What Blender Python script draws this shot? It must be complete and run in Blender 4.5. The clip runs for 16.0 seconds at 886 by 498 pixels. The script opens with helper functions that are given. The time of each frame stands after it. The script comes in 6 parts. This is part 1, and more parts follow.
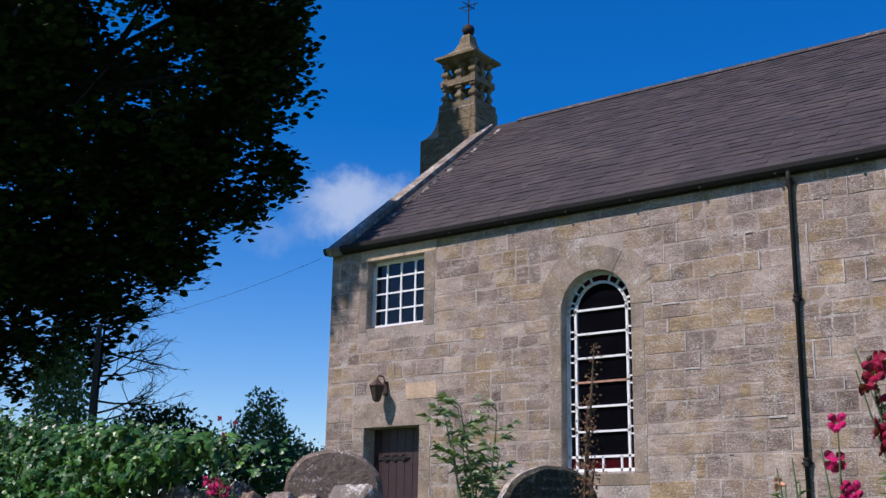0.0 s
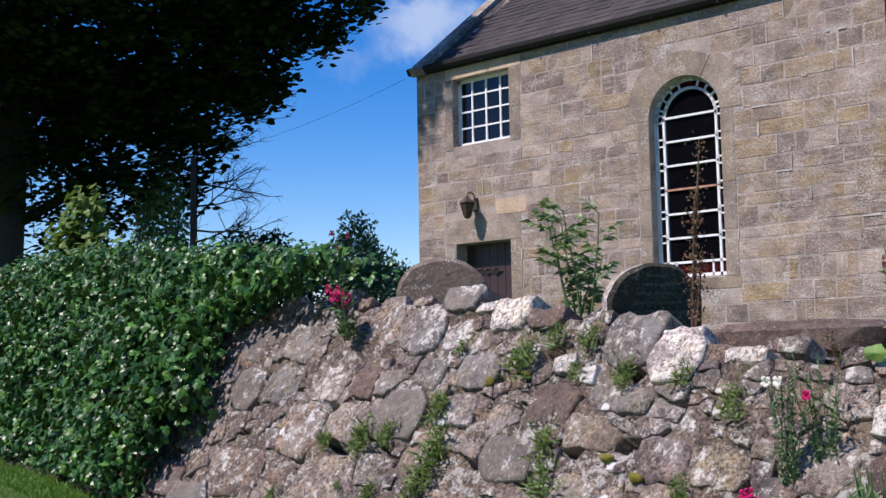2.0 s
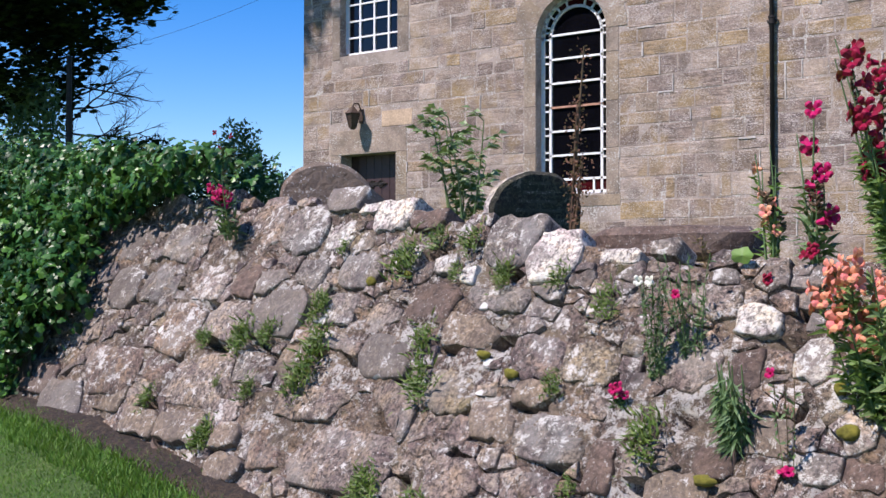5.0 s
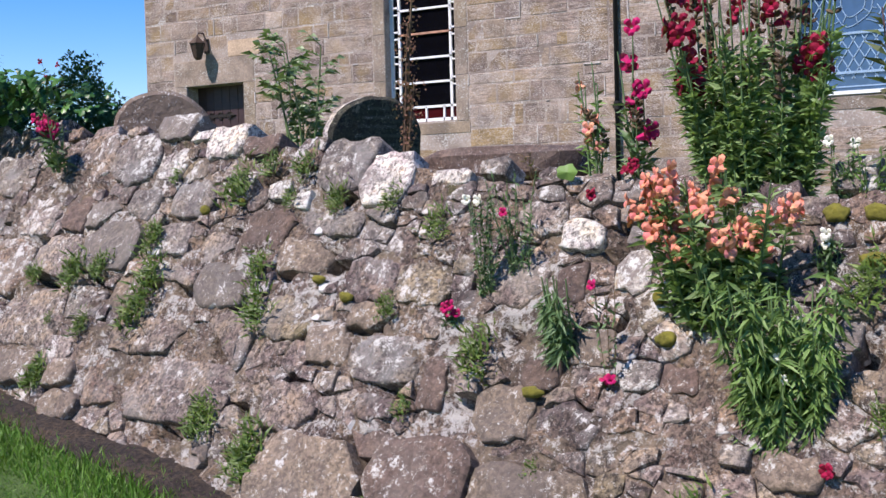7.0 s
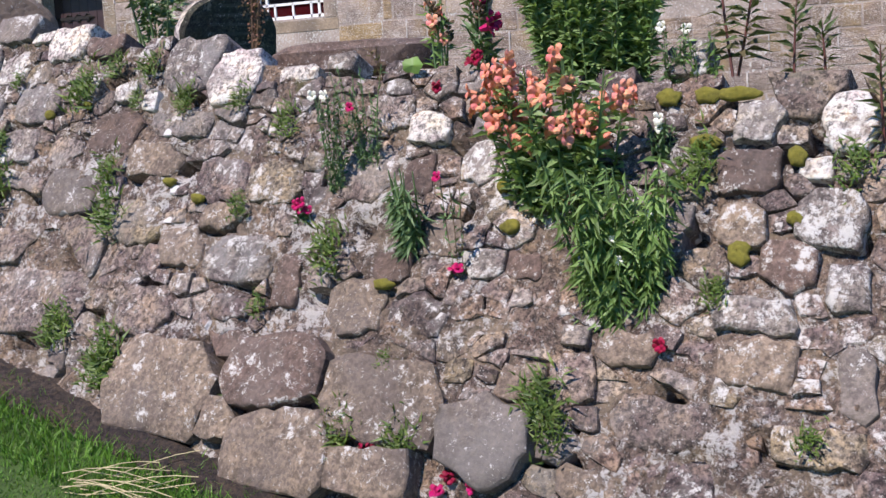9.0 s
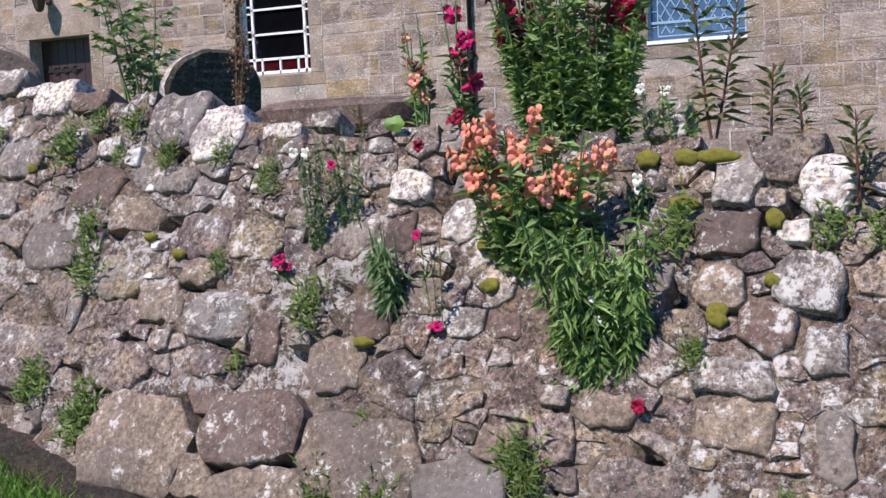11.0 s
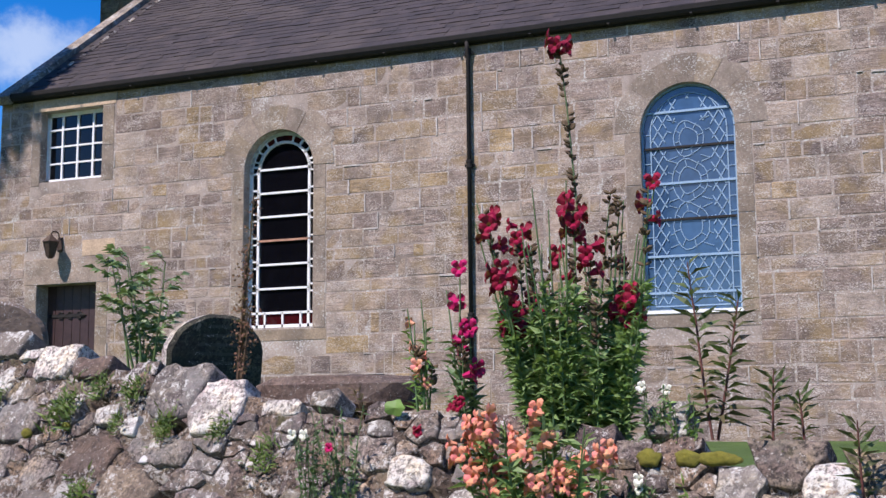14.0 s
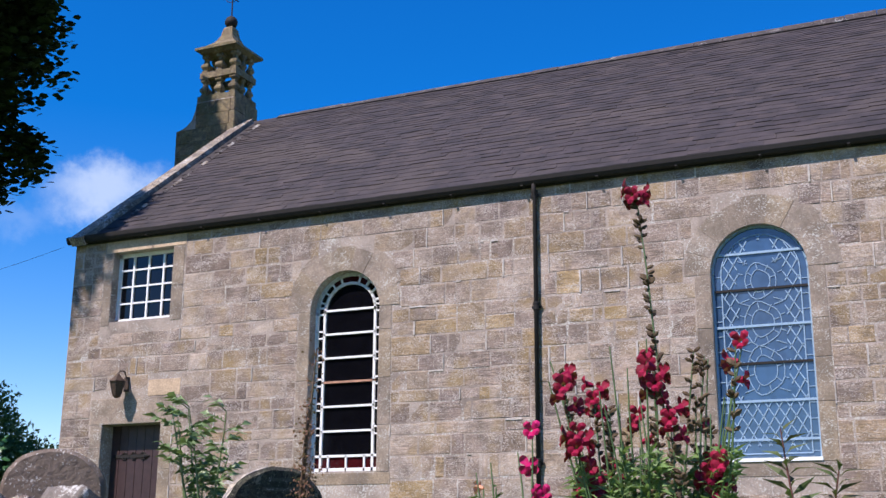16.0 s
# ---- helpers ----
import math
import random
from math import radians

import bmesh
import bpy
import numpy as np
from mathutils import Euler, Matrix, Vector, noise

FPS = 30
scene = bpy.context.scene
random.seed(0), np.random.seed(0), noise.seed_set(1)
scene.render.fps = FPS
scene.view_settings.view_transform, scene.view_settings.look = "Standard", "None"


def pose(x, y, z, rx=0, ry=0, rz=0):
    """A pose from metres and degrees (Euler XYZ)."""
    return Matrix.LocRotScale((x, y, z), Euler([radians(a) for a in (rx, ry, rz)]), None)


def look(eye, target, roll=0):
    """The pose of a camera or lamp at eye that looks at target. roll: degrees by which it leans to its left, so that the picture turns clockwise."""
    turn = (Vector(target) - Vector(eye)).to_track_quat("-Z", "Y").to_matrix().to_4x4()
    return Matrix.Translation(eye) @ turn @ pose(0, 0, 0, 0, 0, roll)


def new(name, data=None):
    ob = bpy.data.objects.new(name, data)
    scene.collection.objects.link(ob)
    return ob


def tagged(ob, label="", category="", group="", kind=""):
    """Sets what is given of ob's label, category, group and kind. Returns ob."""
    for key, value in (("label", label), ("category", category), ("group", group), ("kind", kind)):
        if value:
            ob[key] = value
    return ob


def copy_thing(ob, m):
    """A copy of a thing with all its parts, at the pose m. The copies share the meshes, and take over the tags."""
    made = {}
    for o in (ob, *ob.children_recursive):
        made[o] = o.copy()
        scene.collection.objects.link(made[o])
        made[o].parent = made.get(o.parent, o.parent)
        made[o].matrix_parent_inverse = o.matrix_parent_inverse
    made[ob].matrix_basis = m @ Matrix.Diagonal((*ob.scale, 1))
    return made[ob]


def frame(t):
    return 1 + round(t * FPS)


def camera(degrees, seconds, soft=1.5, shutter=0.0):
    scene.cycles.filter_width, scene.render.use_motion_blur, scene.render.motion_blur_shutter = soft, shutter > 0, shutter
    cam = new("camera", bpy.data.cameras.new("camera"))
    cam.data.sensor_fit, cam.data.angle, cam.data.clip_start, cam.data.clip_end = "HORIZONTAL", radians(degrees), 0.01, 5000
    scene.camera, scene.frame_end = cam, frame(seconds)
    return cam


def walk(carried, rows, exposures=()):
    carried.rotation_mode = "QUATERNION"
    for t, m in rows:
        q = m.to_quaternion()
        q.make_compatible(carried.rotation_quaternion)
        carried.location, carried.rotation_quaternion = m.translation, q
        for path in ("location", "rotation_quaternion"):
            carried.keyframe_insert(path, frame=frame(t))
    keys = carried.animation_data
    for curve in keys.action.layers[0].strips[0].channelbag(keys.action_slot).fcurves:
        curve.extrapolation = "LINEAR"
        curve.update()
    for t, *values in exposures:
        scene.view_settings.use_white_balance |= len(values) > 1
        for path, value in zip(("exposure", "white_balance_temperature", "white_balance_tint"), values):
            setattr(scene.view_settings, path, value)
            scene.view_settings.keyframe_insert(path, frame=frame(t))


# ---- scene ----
cam = camera(42.0, 16.0)

PATH = [
    (0, (11.709, -12.726, 1.944), (10.544, -11.181, 2.449), 1.0),
    (0.5, (11.739, -12.859, 1.929), (10.558, -11.309, 2.379), 1.1),
    (1, (11.729, -12.874, 1.919), (10.499, -11.343, 2.296), 0.7),
    (1.5, (11.75, -12.899, 1.905), (10.496, -11.369, 2.198), -0.3),
    (2, (11.723, -12.868, 1.883), (10.413, -11.369, 2.081), -1.0),
    (2.5, (11.72, -12.869, 1.863), (10.387, -11.381, 1.972), -2.0),
    (3, (11.732, -12.888, 1.852), (10.442, -11.361, 1.928), -1.8),
    (3.5, (11.718, -12.872, 1.852), (10.459, -11.319, 1.924), -1.3),
    (4, (11.733, -12.888, 1.849), (10.469, -11.339, 1.913), -1.4),
    (4.2, (11.732, -12.894, 1.845), (10.488, -11.329, 1.909), -1.1),
    (6.3, (11.747, -12.854, 1.829), (10.678, -11.164, 1.831), -0.0),
    (6.5, (11.755, -12.856, 1.825), (10.701, -11.157, 1.801), -0.4),
    (7, (11.787, -12.844, 1.816), (10.835, -11.086, 1.744), -1.5),
    (7.5, (11.812, -12.831, 1.802), (10.95, -11.03, 1.681), -2.0),
    (8, (11.833, -12.825, 1.81), (10.979, -11.024, 1.636), -2.6),
    (8.5, (11.85, -12.836, 1.806), (11.066, -11.014, 1.546), -3.3),
    (11, (11.872, -12.831, 1.816), (11.129, -10.981, 1.651), -2.7),
    (11.5, (11.872, -12.833, 1.823), (11.144, -10.975, 1.698), -2.5),
    (12, (11.87, -12.836, 1.832), (11.147, -10.972, 1.773), -2.2),
    (12.5, (11.867, -12.833, 1.843), (11.151, -10.965, 1.849), -1.5),
    (13, (11.867, -12.827, 1.858), (11.162, -10.959, 1.963), -1.3),
    (13.5, (11.87, -12.835, 1.875), (11.167, -10.971, 2.06), -1.1),
    (14, (11.868, -12.838, 1.89), (11.145, -10.993, 2.162), -0.5),
    (14.5, (11.846, -12.808, 1.905), (11.099, -10.981, 2.229), -1.0),
    (15, (11.83, -12.793, 1.919), (11.073, -10.984, 2.313), -0.4),
    (15.5, (11.803, -12.775, 1.932), (11.037, -10.984, 2.382), 0.2),
    (16, (11.812, -12.730, 1.952), (11.004, -10.973, 2.459), 0.4),
]
walk(cam, [(t, look(eye, target, roll)) for t, eye, target, roll in PATH], [(0.0, 0.12, 6500, 20), (3.5, 0.42, 6500, 20), (7.0, 0.50, 6500, 20), (11.0, 0.45, 6500, 20), (12.5, 0.32, 6500, 22), (14.5, 0.42, 6500, 20), (16.0, 0.50, 6500, 20)])

# ---- world, sun ----
SUN = Vector((-0.24, -0.56, 0.79)).normalized()
world = bpy.data.worlds.new("sky")
scene.world = world
world.use_nodes = True
wn, wl = world.node_tree.nodes, world.node_tree.links
sky = wn.new("ShaderNodeTexSky")
sky.sky_type, sky.sun_disc = 'NISHITA', False
sky.sun_elevation, sky.sun_rotation = math.asin(SUN.z), math.atan2(SUN.x, SUN.y)
sky.altitude, sky.air_density, sky.dust_density, sky.ozone_density = 0, 1.0, 0.15, 3.0
back = wn["Background"]
back.inputs[1].default_value = 0.13
# a clear deep blue, and one small fair-weather cloud
deep = wn.new("ShaderNodeHueSaturation")
deep.inputs["Saturation"].default_value = 1.5
deep.inputs["Hue"].default_value = 0.511
wl.new(sky.outputs[0], deep.inputs["Color"])
way = wn.new("ShaderNodeTexCoord")


def cloud(colour, centre, wide, strength):
    turn = wn.new("ShaderNodeTexNoise")
    turn.inputs["Scale"].default_value, turn.inputs["Detail"].default_value, turn.inputs["Roughness"].default_value = 14.0, 8, 0.62
    wl.new(way.outputs["Generated"], turn.inputs["Vector"])
    shift = wn.new("ShaderNodeVectorMath")
    shift.operation = 'MULTIPLY_ADD'
    wl.new(turn.outputs["Color"], shift.inputs[0])
    shift.inputs[1].default_value = (0.10, 0.10, 0.10)
    wl.new(way.outputs["Generated"], shift.inputs[2])
    c = Vector(centre).normalized() + Vector((0.05, 0.05, 0.05))
    off = wn.new("ShaderNodeVectorMath")
    off.operation = 'SUBTRACT'
    wl.new(shift.outputs[0], off.inputs[0])
    off.inputs[1].default_value = c
    flat = wn.new("ShaderNodeVectorMath")
    flat.operation = 'MULTIPLY'
    wl.new(off.outputs[0], flat.inputs[0])
    flat.inputs[1].default_value = (0.85, 0.85, 1.7)
    far = wn.new("ShaderNodeVectorMath")
    far.operation = 'LENGTH'
    wl.new(flat.outputs[0], far.inputs[0])
    fade = wn.new("ShaderNodeMapRange")
    fade.interpolation_type = 'SMOOTHSTEP'
    fade.inputs["From Min"].default_value, fade.inputs["From Max"].default_value = wide, wide * 0.12
    fade.inputs["To Max"].default_value = strength
    wl.new(far.outputs["Value"], fade.inputs["Value"])
    mix = wn.new("ShaderNodeMix")
    mix.data_type = 'RGBA'
    wl.new(fade.outputs[0], mix.inputs[0])
    wl.new(colour, mix.inputs[6])
    mix.inputs[7].default_value = (4.3, 5.1, 5.9, 1)
    return mix.outputs[2]


tint = cloud(deep.outputs[0], (-0.640, 0.712, 0.285), 0.058, 0.62)
tint = cloud(tint, (-0.691, 0.676, 0.258), 0.036, 0.14)
tint = cloud(tint, (-0.16, -0.96, 0.2), 0.13, 0.6)
wl.new(tint, back.inputs[0])

lamp = bpy.data.lights.new("sun", 'SUN')
lamp.energy, lamp.angle, lamp.color = 4.8, radians(0.53), (1.0, 0.94, 0.86)
sun = new("sun", lamp)
sun.matrix_world = look(SUN * 60, (0, 0, 0))


# ---- materials ----
def material(name, rough=0.85):
    m = bpy.data.materials.new(name)
    m.use_nodes = True
    b = m.node_tree.nodes["Principled BSDF"]
    b.inputs["Roughness"].default_value = rough
    return m, m.node_tree.nodes, m.node_tree.links, b


def ramp(n, l, value, stops):
    r = n.new("ShaderNodeValToRGB")
    e = r.color_ramp.elements
    while len(e) < len(stops):
        e.new(0.5)
    for s, (p, c) in zip(e, stops):
        s.position, s.color = p, (*c, 1) if len(c) == 3 else c
    l.new(value, r.inputs[0])
    return r.outputs[0]


def texnoise(n, l, co, scale, detail=4, rough=0.6):
    t = n.new("ShaderNodeTexNoise")
    t.inputs["Scale"].default_value, t.inputs["Detail"].default_value, t.inputs["Roughness"].default_value = scale, detail, rough
    l.new(co, t.inputs["Vector"])
    return t.outputs[0]


def texcolour(n, l, co, scale):
    t = n.new("ShaderNodeTexNoise")
    t.inputs["Scale"].default_value = scale
    l.new(co, t.inputs["Vector"])
    return t.outputs["Color"]


def blend(n, l, fac, a, b, kind='MIX'):
    x = n.new("ShaderNodeMix")
    x.data_type, x.blend_type = 'RGBA', kind
    for sock, v in ((0, fac), (6, a), (7, b)):
        if hasattr(v, "is_output"):
            l.new(v, x.inputs[sock])
        else:
            x.inputs[sock].default_value = v if sock == 0 else (*v, 1)
    return x.outputs[2]


def bump(n, l, b, height, strength=0.5, distance=0.01):
    k = n.new("ShaderNodeBump")
    k.inputs["Strength"].default_value, k.inputs["Distance"].default_value = strength, distance
    l.new(height, k.inputs["Height"])
    l.new(k.outputs[0], b.inputs["Normal"])


def place_co(n, l, scale=(1, 1, 1)):
    g = n.new("ShaderNodeNewGeometry")
    m = n.new("ShaderNodeMapping")
    m.inputs["Scale"].default_value = scale
    l.new(g.outputs["Position"], m.inputs[0])
    return m.outputs[0], g


def chance(n, l, g, islands):
    if islands:
        return g.outputs["Random Per Island"]
    return n.new("ShaderNodeObjectInfo").outputs["Random"]


def stone_mat(name, tones, islands=False, speck=0.0, speck_scale=60, patch=(0.3, 0.2, 0.05), patch_amount=0.0,
              grain=25, relief=0.012, tooled=0.0, rough=0.9, lichen=(0.52, 0.51, 0.48), moss=0.0, spots=0, rugged=0.0, stretch=1.0, stain=0.55, patch_scale=2.3, bedded=0.0, pitted=1.0):
    m, n, l, b = material(name, rough)
    co, g = place_co(n, l)
    r = chance(n, l, g, islands)
    tones = tones if len(tones) > 1 else tones * 2
    c = ramp(n, l, r, [(i / (len(tones) - 1), t) for i, t in enumerate(tones)])
    big = texnoise(n, l, co, 3.2, 5)
    c = blend(n, l, stain, c, ramp(n, l, big, [(0.3, (0.28, 0.27, 0.26)), (0.7, (0.74, 0.70, 0.66))]), 'OVERLAY')
    fine = texnoise(n, l, co, grain, 6, 0.7)
    c = blend(n, l, 0.6, c, ramp(n, l, fine, [(0.3, (0.25, 0.25, 0.25)), (0.72, (0.76, 0.76, 0.76))]), 'OVERLAY')
    if bedded:
        # thin bedding lines, strong in some blocks and weak in others
        lines, _ = place_co(n, l, (5, 5, 60))
        bed = texnoise(n, l, lines, 1.0, 4, 0.65)
        most = ramp(n, l, r, [(0.0, (0.1, 0.1, 0.1)), (0.35, (bedded, bedded, bedded)), (0.6, (0.15, 0.15, 0.15)), (1.0, (bedded, bedded, bedded))])
        c = blend(n, l, most, c, ramp(n, l, bed, [(0.36, (0.16, 0.15, 0.15)), (0.64, (0.84, 0.82, 0.81))]), 'OVERLAY')
        weather = texnoise(n, l, co, 0.55, 4, 0.6)
        c = blend(n, l, 0.45, c, ramp(n, l, weather, [(0.35, (0.32, 0.31, 0.31)), (0.65, (0.68, 0.66, 0.65))]), 'OVERLAY')
    if rugged:
        # purple-grey and ochre mottling, and dark pits
        hue = texnoise(n, l, co, 13, 6, 0.65)
        c = blend(n, l, 0.7 * pitted, c, ramp(n, l, hue, [(0.40, (0.32, 0.27, 0.29)), (0.5, (0.5, 0.49, 0.48)), (0.60, (0.70, 0.63, 0.50))]), 'OVERLAY')
        pits = texnoise(n, l, co, 80, 8, 0.82)
        c = blend(n, l, 0.8 * pitted, c, ramp(n, l, pits, [(0.44, (0.05, 0.045, 0.045)), (0.5, (0.5, 0.5, 0.5)), (0.57, (0.90, 0.89, 0.86))]), 'OVERLAY')
    if patch_amount:
        p = texnoise(n, l, co, patch_scale, 3)
        k = n.new("ShaderNodeMath")
        k.operation = 'MULTIPLY'
        l.new(ramp(n, l, p, [(0.5, (0, 0, 0)), (0.66, (1, 1, 1))]), k.inputs[0])
        k.inputs[1].default_value = patch_amount
        c = blend(n, l, k.outputs[0], c, patch)
    if moss:
        p = texnoise(n, l, co, 9, 4)
        c = blend(n, l, ramp(n, l, p, [(0.64, (0, 0, 0)), (0.72, (moss, moss, moss))]), c, (0.07, 0.075, 0.012))
    if speck:
        # crusty lichen: blotches, fine specks, and a few round spots
        flat = co
        if stretch != 1.0:
            co, _ = place_co(n, l, (1, 1, stretch))
        where = texnoise(n, l, co, speck_scale * 0.16, 3)
        if rugged:
            crust = texnoise(n, l, co, speck_scale, 10, 0.86)
            near = n.new("ShaderNodeMath")
            near.operation = 'MULTIPLY_ADD'
            l.new(where, near.inputs[0])
            near.inputs[1].default_value = 0.28
            l.new(crust, near.inputs[2])
            edge = 0.728 - 0.05 * speck
            c = blend(n, l, ramp(n, l, near.outputs[0], [(edge, (0, 0, 0)), (edge + 0.014, (0.9, 0.9, 0.9))]), c, lichen)
            grit = texnoise(n, l, co, 95, 4, 0.8)
            c = blend(n, l, ramp(n, l, grit, [(0.63 - 0.03 * speck, (0, 0, 0)), (0.66 - 0.03 * speck, (0.7, 0.7, 0.7))]), c, lichen)
        else:
            blot = texnoise(n, l, co, speck_scale * (0.62 if bedded else 1.05), 10, 0.78 if bedded else 0.74)
            dots = texnoise(n, l, co, speck_scale * 3.2, 3, 0.6)
            sm = n.new("ShaderNodeMath")
            sm.operation = 'MULTIPLY_ADD'
            l.new(where, sm.inputs[0])
            sm.inputs[1].default_value = 0.55
            l.new(dots, sm.inputs[2])
            c = blend(n, l, ramp(n, l, sm.outputs[0], [(0.93 - 0.10 * speck, (0, 0, 0)), (0.985 - 0.10 * speck, (0.8, 0.8, 0.8))]), c, lichen)
            c = blend(n, l, ramp(n, l, blot, [(0.62 - 0.055 * speck, (0, 0, 0)), (0.70 - 0.055 * speck, (0.65, 0.65, 0.65))]), c, lichen)
        if spots:
            v = n.new("ShaderNodeTexVoronoi")
            v.inputs["Scale"].default_value = spots
            l.new(blend(n, l, 0.02, flat, texcolour(n, l, co, 30)), v.inputs["Vector"])
            gate = n.new("ShaderNodeSeparateColor")
            l.new(v.outputs["Color"], gate.inputs[0])
            gm = n.new("ShaderNodeMath")
            gm.operation = 'MULTIPLY_ADD'
            l.new(gate.outputs[0], gm.inputs[0])
            gm.inputs[1].default_value = -1.0
            gm.inputs[2].default_value = 0.22
            g2 = n.new("ShaderNodeMath")
            g2.operation = 'SUBTRACT'
            l.new(gm.outputs[0], g2.inputs[0])
            l.new(v.outputs["Distance"], g2.inputs[1])
            c = blend(n, l, ramp(n, l, g2.outputs[0], [(0.0, (0, 0, 0)), (0.03, (0.9, 0.9, 0.9))]), c, (0.62, 0.61, 0.60))
    l.new(c, b.inputs["Base Color"])
    h = fine
    if tooled:
        w = n.new("ShaderNodeTexWave")
        w.bands_direction = 'Z'
        w.inputs["Scale"].default_value, w.inputs["Distortion"].default_value, w.inputs["Detail"].default_value = 9, 2.5, 2
        l.new(co, w.inputs["Vector"])
        h = blend(n, l, tooled, fine, w.outputs[0])
    if rugged:
        rock = texnoise(n, l, co, 26, 10, 0.72)
        vor = n.new("ShaderNodeTexVoronoi")
        vor.inputs["Scale"].default_value = 34
        l.new(co, vor.inputs["Vector"])
        rock = blend(n, l, 0.25, rock, vor.outputs["Distance"])
        h = blend(n, l, 0.35, rock, h)
        relief = rugged * 0.55
    bump(n, l, b, h, 0.9, relief)
    return m


def plain_mat(name, col, rough=0.6, metal=0.0, var=0.35, scale=14, relief=0.002):
    m, n, l, b = material(name, rough)
    co, g = place_co(n, l)
    t = texnoise(n, l, co, scale, 5)
    lo, hi = [v * (1 - var) for v in col], [min(1, v * (1 + var)) for v in col]
    l.new(ramp(n, l, t, [(0.3, lo), (0.7, hi)]), b.inputs["Base Color"])
    b.inputs["Metallic"].default_value = metal
    bump(n, l, b, t, 0.4, relief)
    return m


def leaf_mat(name, tones, rough=0.45, sheen=0.5, through_light=0.25):
    m, n, l, b = material(name, rough)
    co, g = place_co(n, l)
    c = ramp(n, l, g.outputs["Random Per Island"], [(i / max(1, len(tones) - 1), t) for i, t in enumerate(tones)])
    t = texnoise(n, l, co, 2.0, 3)
    c = blend(n, l, 0.5, c, ramp(n, l, t, [(0.3, (0.3, 0.3, 0.3)), (0.7, (0.7, 0.7, 0.7))]), 'OVERLAY')
    l.new(c, b.inputs["Base Color"])
    b.inputs["Specular IOR Level"].default_value = sheen
    if through_light:
        tr = n.new("ShaderNodeBsdfTranslucent")
        l.new(blend(n, l, 0.6, c, (0.16, 0.26, 0.03)), tr.inputs[0])
        mx = n.new("ShaderNodeMixShader")
        mx.inputs[0].default_value = through_light
        l.new(b.outputs[0], mx.inputs[1])
        l.new(tr.outputs[0], mx.inputs[2])
        l.new(mx.outputs[0], n["Material Output"].inputs[0])
    return m


ASHLAR = [(0.155, 0.126, 0.116), (0.265, 0.218, 0.185), (0.185, 0.150, 0.138), (0.300, 0.252, 0.215), (0.165, 0.134, 0.124), (0.285, 0.215, 0.120),
          (0.205, 0.165, 0.148), (0.350, 0.300, 0.265), (0.250, 0.198, 0.150), (0.140, 0.110, 0.100), (0.295, 0.240, 0.200), (0.170, 0.140, 0.135), (0.235, 0.192, 0.168)]
M_BLOCK = stone_mat("weathered_sandstone", ASHLAR, False, 1.0, 15, (0.300, 0.210, 0.100), 0.7, 30, 0.016, 0.12, lichen=(0.54, 0.48, 0.44), stretch=2.6, stain=0.9, spots=0, patch_scale=2.0, bedded=0.7)
M_BLOCKS = stone_mat("weathered_sandstone_rest", ASHLAR, True, 1.0, 15, (0.300, 0.210, 0.100), 0.7, 30, 0.016, 0.12, lichen=(0.54, 0.48, 0.44), stretch=2.6, stain=0.9, spots=0, patch_scale=2.0, bedded=0.7)
M_DRESSED = stone_mat("dressed_sandstone", [(0.215, 0.180, 0.150), (0.27, 0.222, 0.185), (0.19, 0.158, 0.135), (0.255, 0.205, 0.15), (0.24, 0.205, 0.18)], False, 0.5, 16, (0.16, 0.125, 0.10), 0.6, grain=40, relief=0.006, stretch=1.6, stain=0.85, patch_scale=3)
M_PALE = stone_mat("pale_new_sandstone", [(0.46, 0.35, 0.25), (0.44, 0.34, 0.25)], False, grain=40, relief=0.004)
M_COPE = stone_mat("pale_coping", [(0.16, 0.135, 0.115), (0.26, 0.235, 0.21), (0.19, 0.16, 0.14)], False, 0.8, 14, (0.10, 0.08, 0.07), 0.75, patch_scale=4, rugged=0.05)
M_MORTAR = stone_mat("lime_mortar", [(0.33, 0.28, 0.25)], False, 0.8, 12, (0.17, 0.135, 0.115), 0.85, grain=50, relief=0.006)
M_POINT = stone_mat("pale_repointing_mortar", [(0.46, 0.43, 0.41)], False, 0.3, 20, (0.30, 0.26, 0.24), 0.7, grain=50, relief=0.005, patch_scale=5)
M_BELFRY = stone_mat("lichened_belfry_stone", [(0.15, 0.125, 0.075), (0.20, 0.165, 0.11), (0.115, 0.095, 0.062)], False, 0.6, 30, (0.11, 0.095, 0.035), 0.6, rugged=0.03, lichen=(0.30, 0.27, 0.19))
M_RIDGE = stone_mat("ridge_tile", [(0.045, 0.037, 0.038), (0.065, 0.055, 0.052)], False, 0.2, 25)
M_SLATE = stone_mat("slate", [(0.026, 0.020, 0.022), (0.036, 0.028, 0.030), (0.030, 0.024, 0.027), (0.042, 0.032, 0.031)], False, 0.0, 30, grain=7, relief=0.004, rough=0.7, stain=1.0, patch=(0.058, 0.044, 0.038), patch_amount=0.6, patch_scale=0.8)
M_SLATES = stone_mat("slate_rest", [(0.026, 0.020, 0.022), (0.036, 0.028, 0.030), (0.030, 0.024, 0.027), (0.042, 0.032, 0.031)], True, 0.0, 30, grain=7, relief=0.004, rough=0.7, stain=1.0, patch=(0.058, 0.044, 0.038), patch_amount=0.6, patch_scale=0.8)
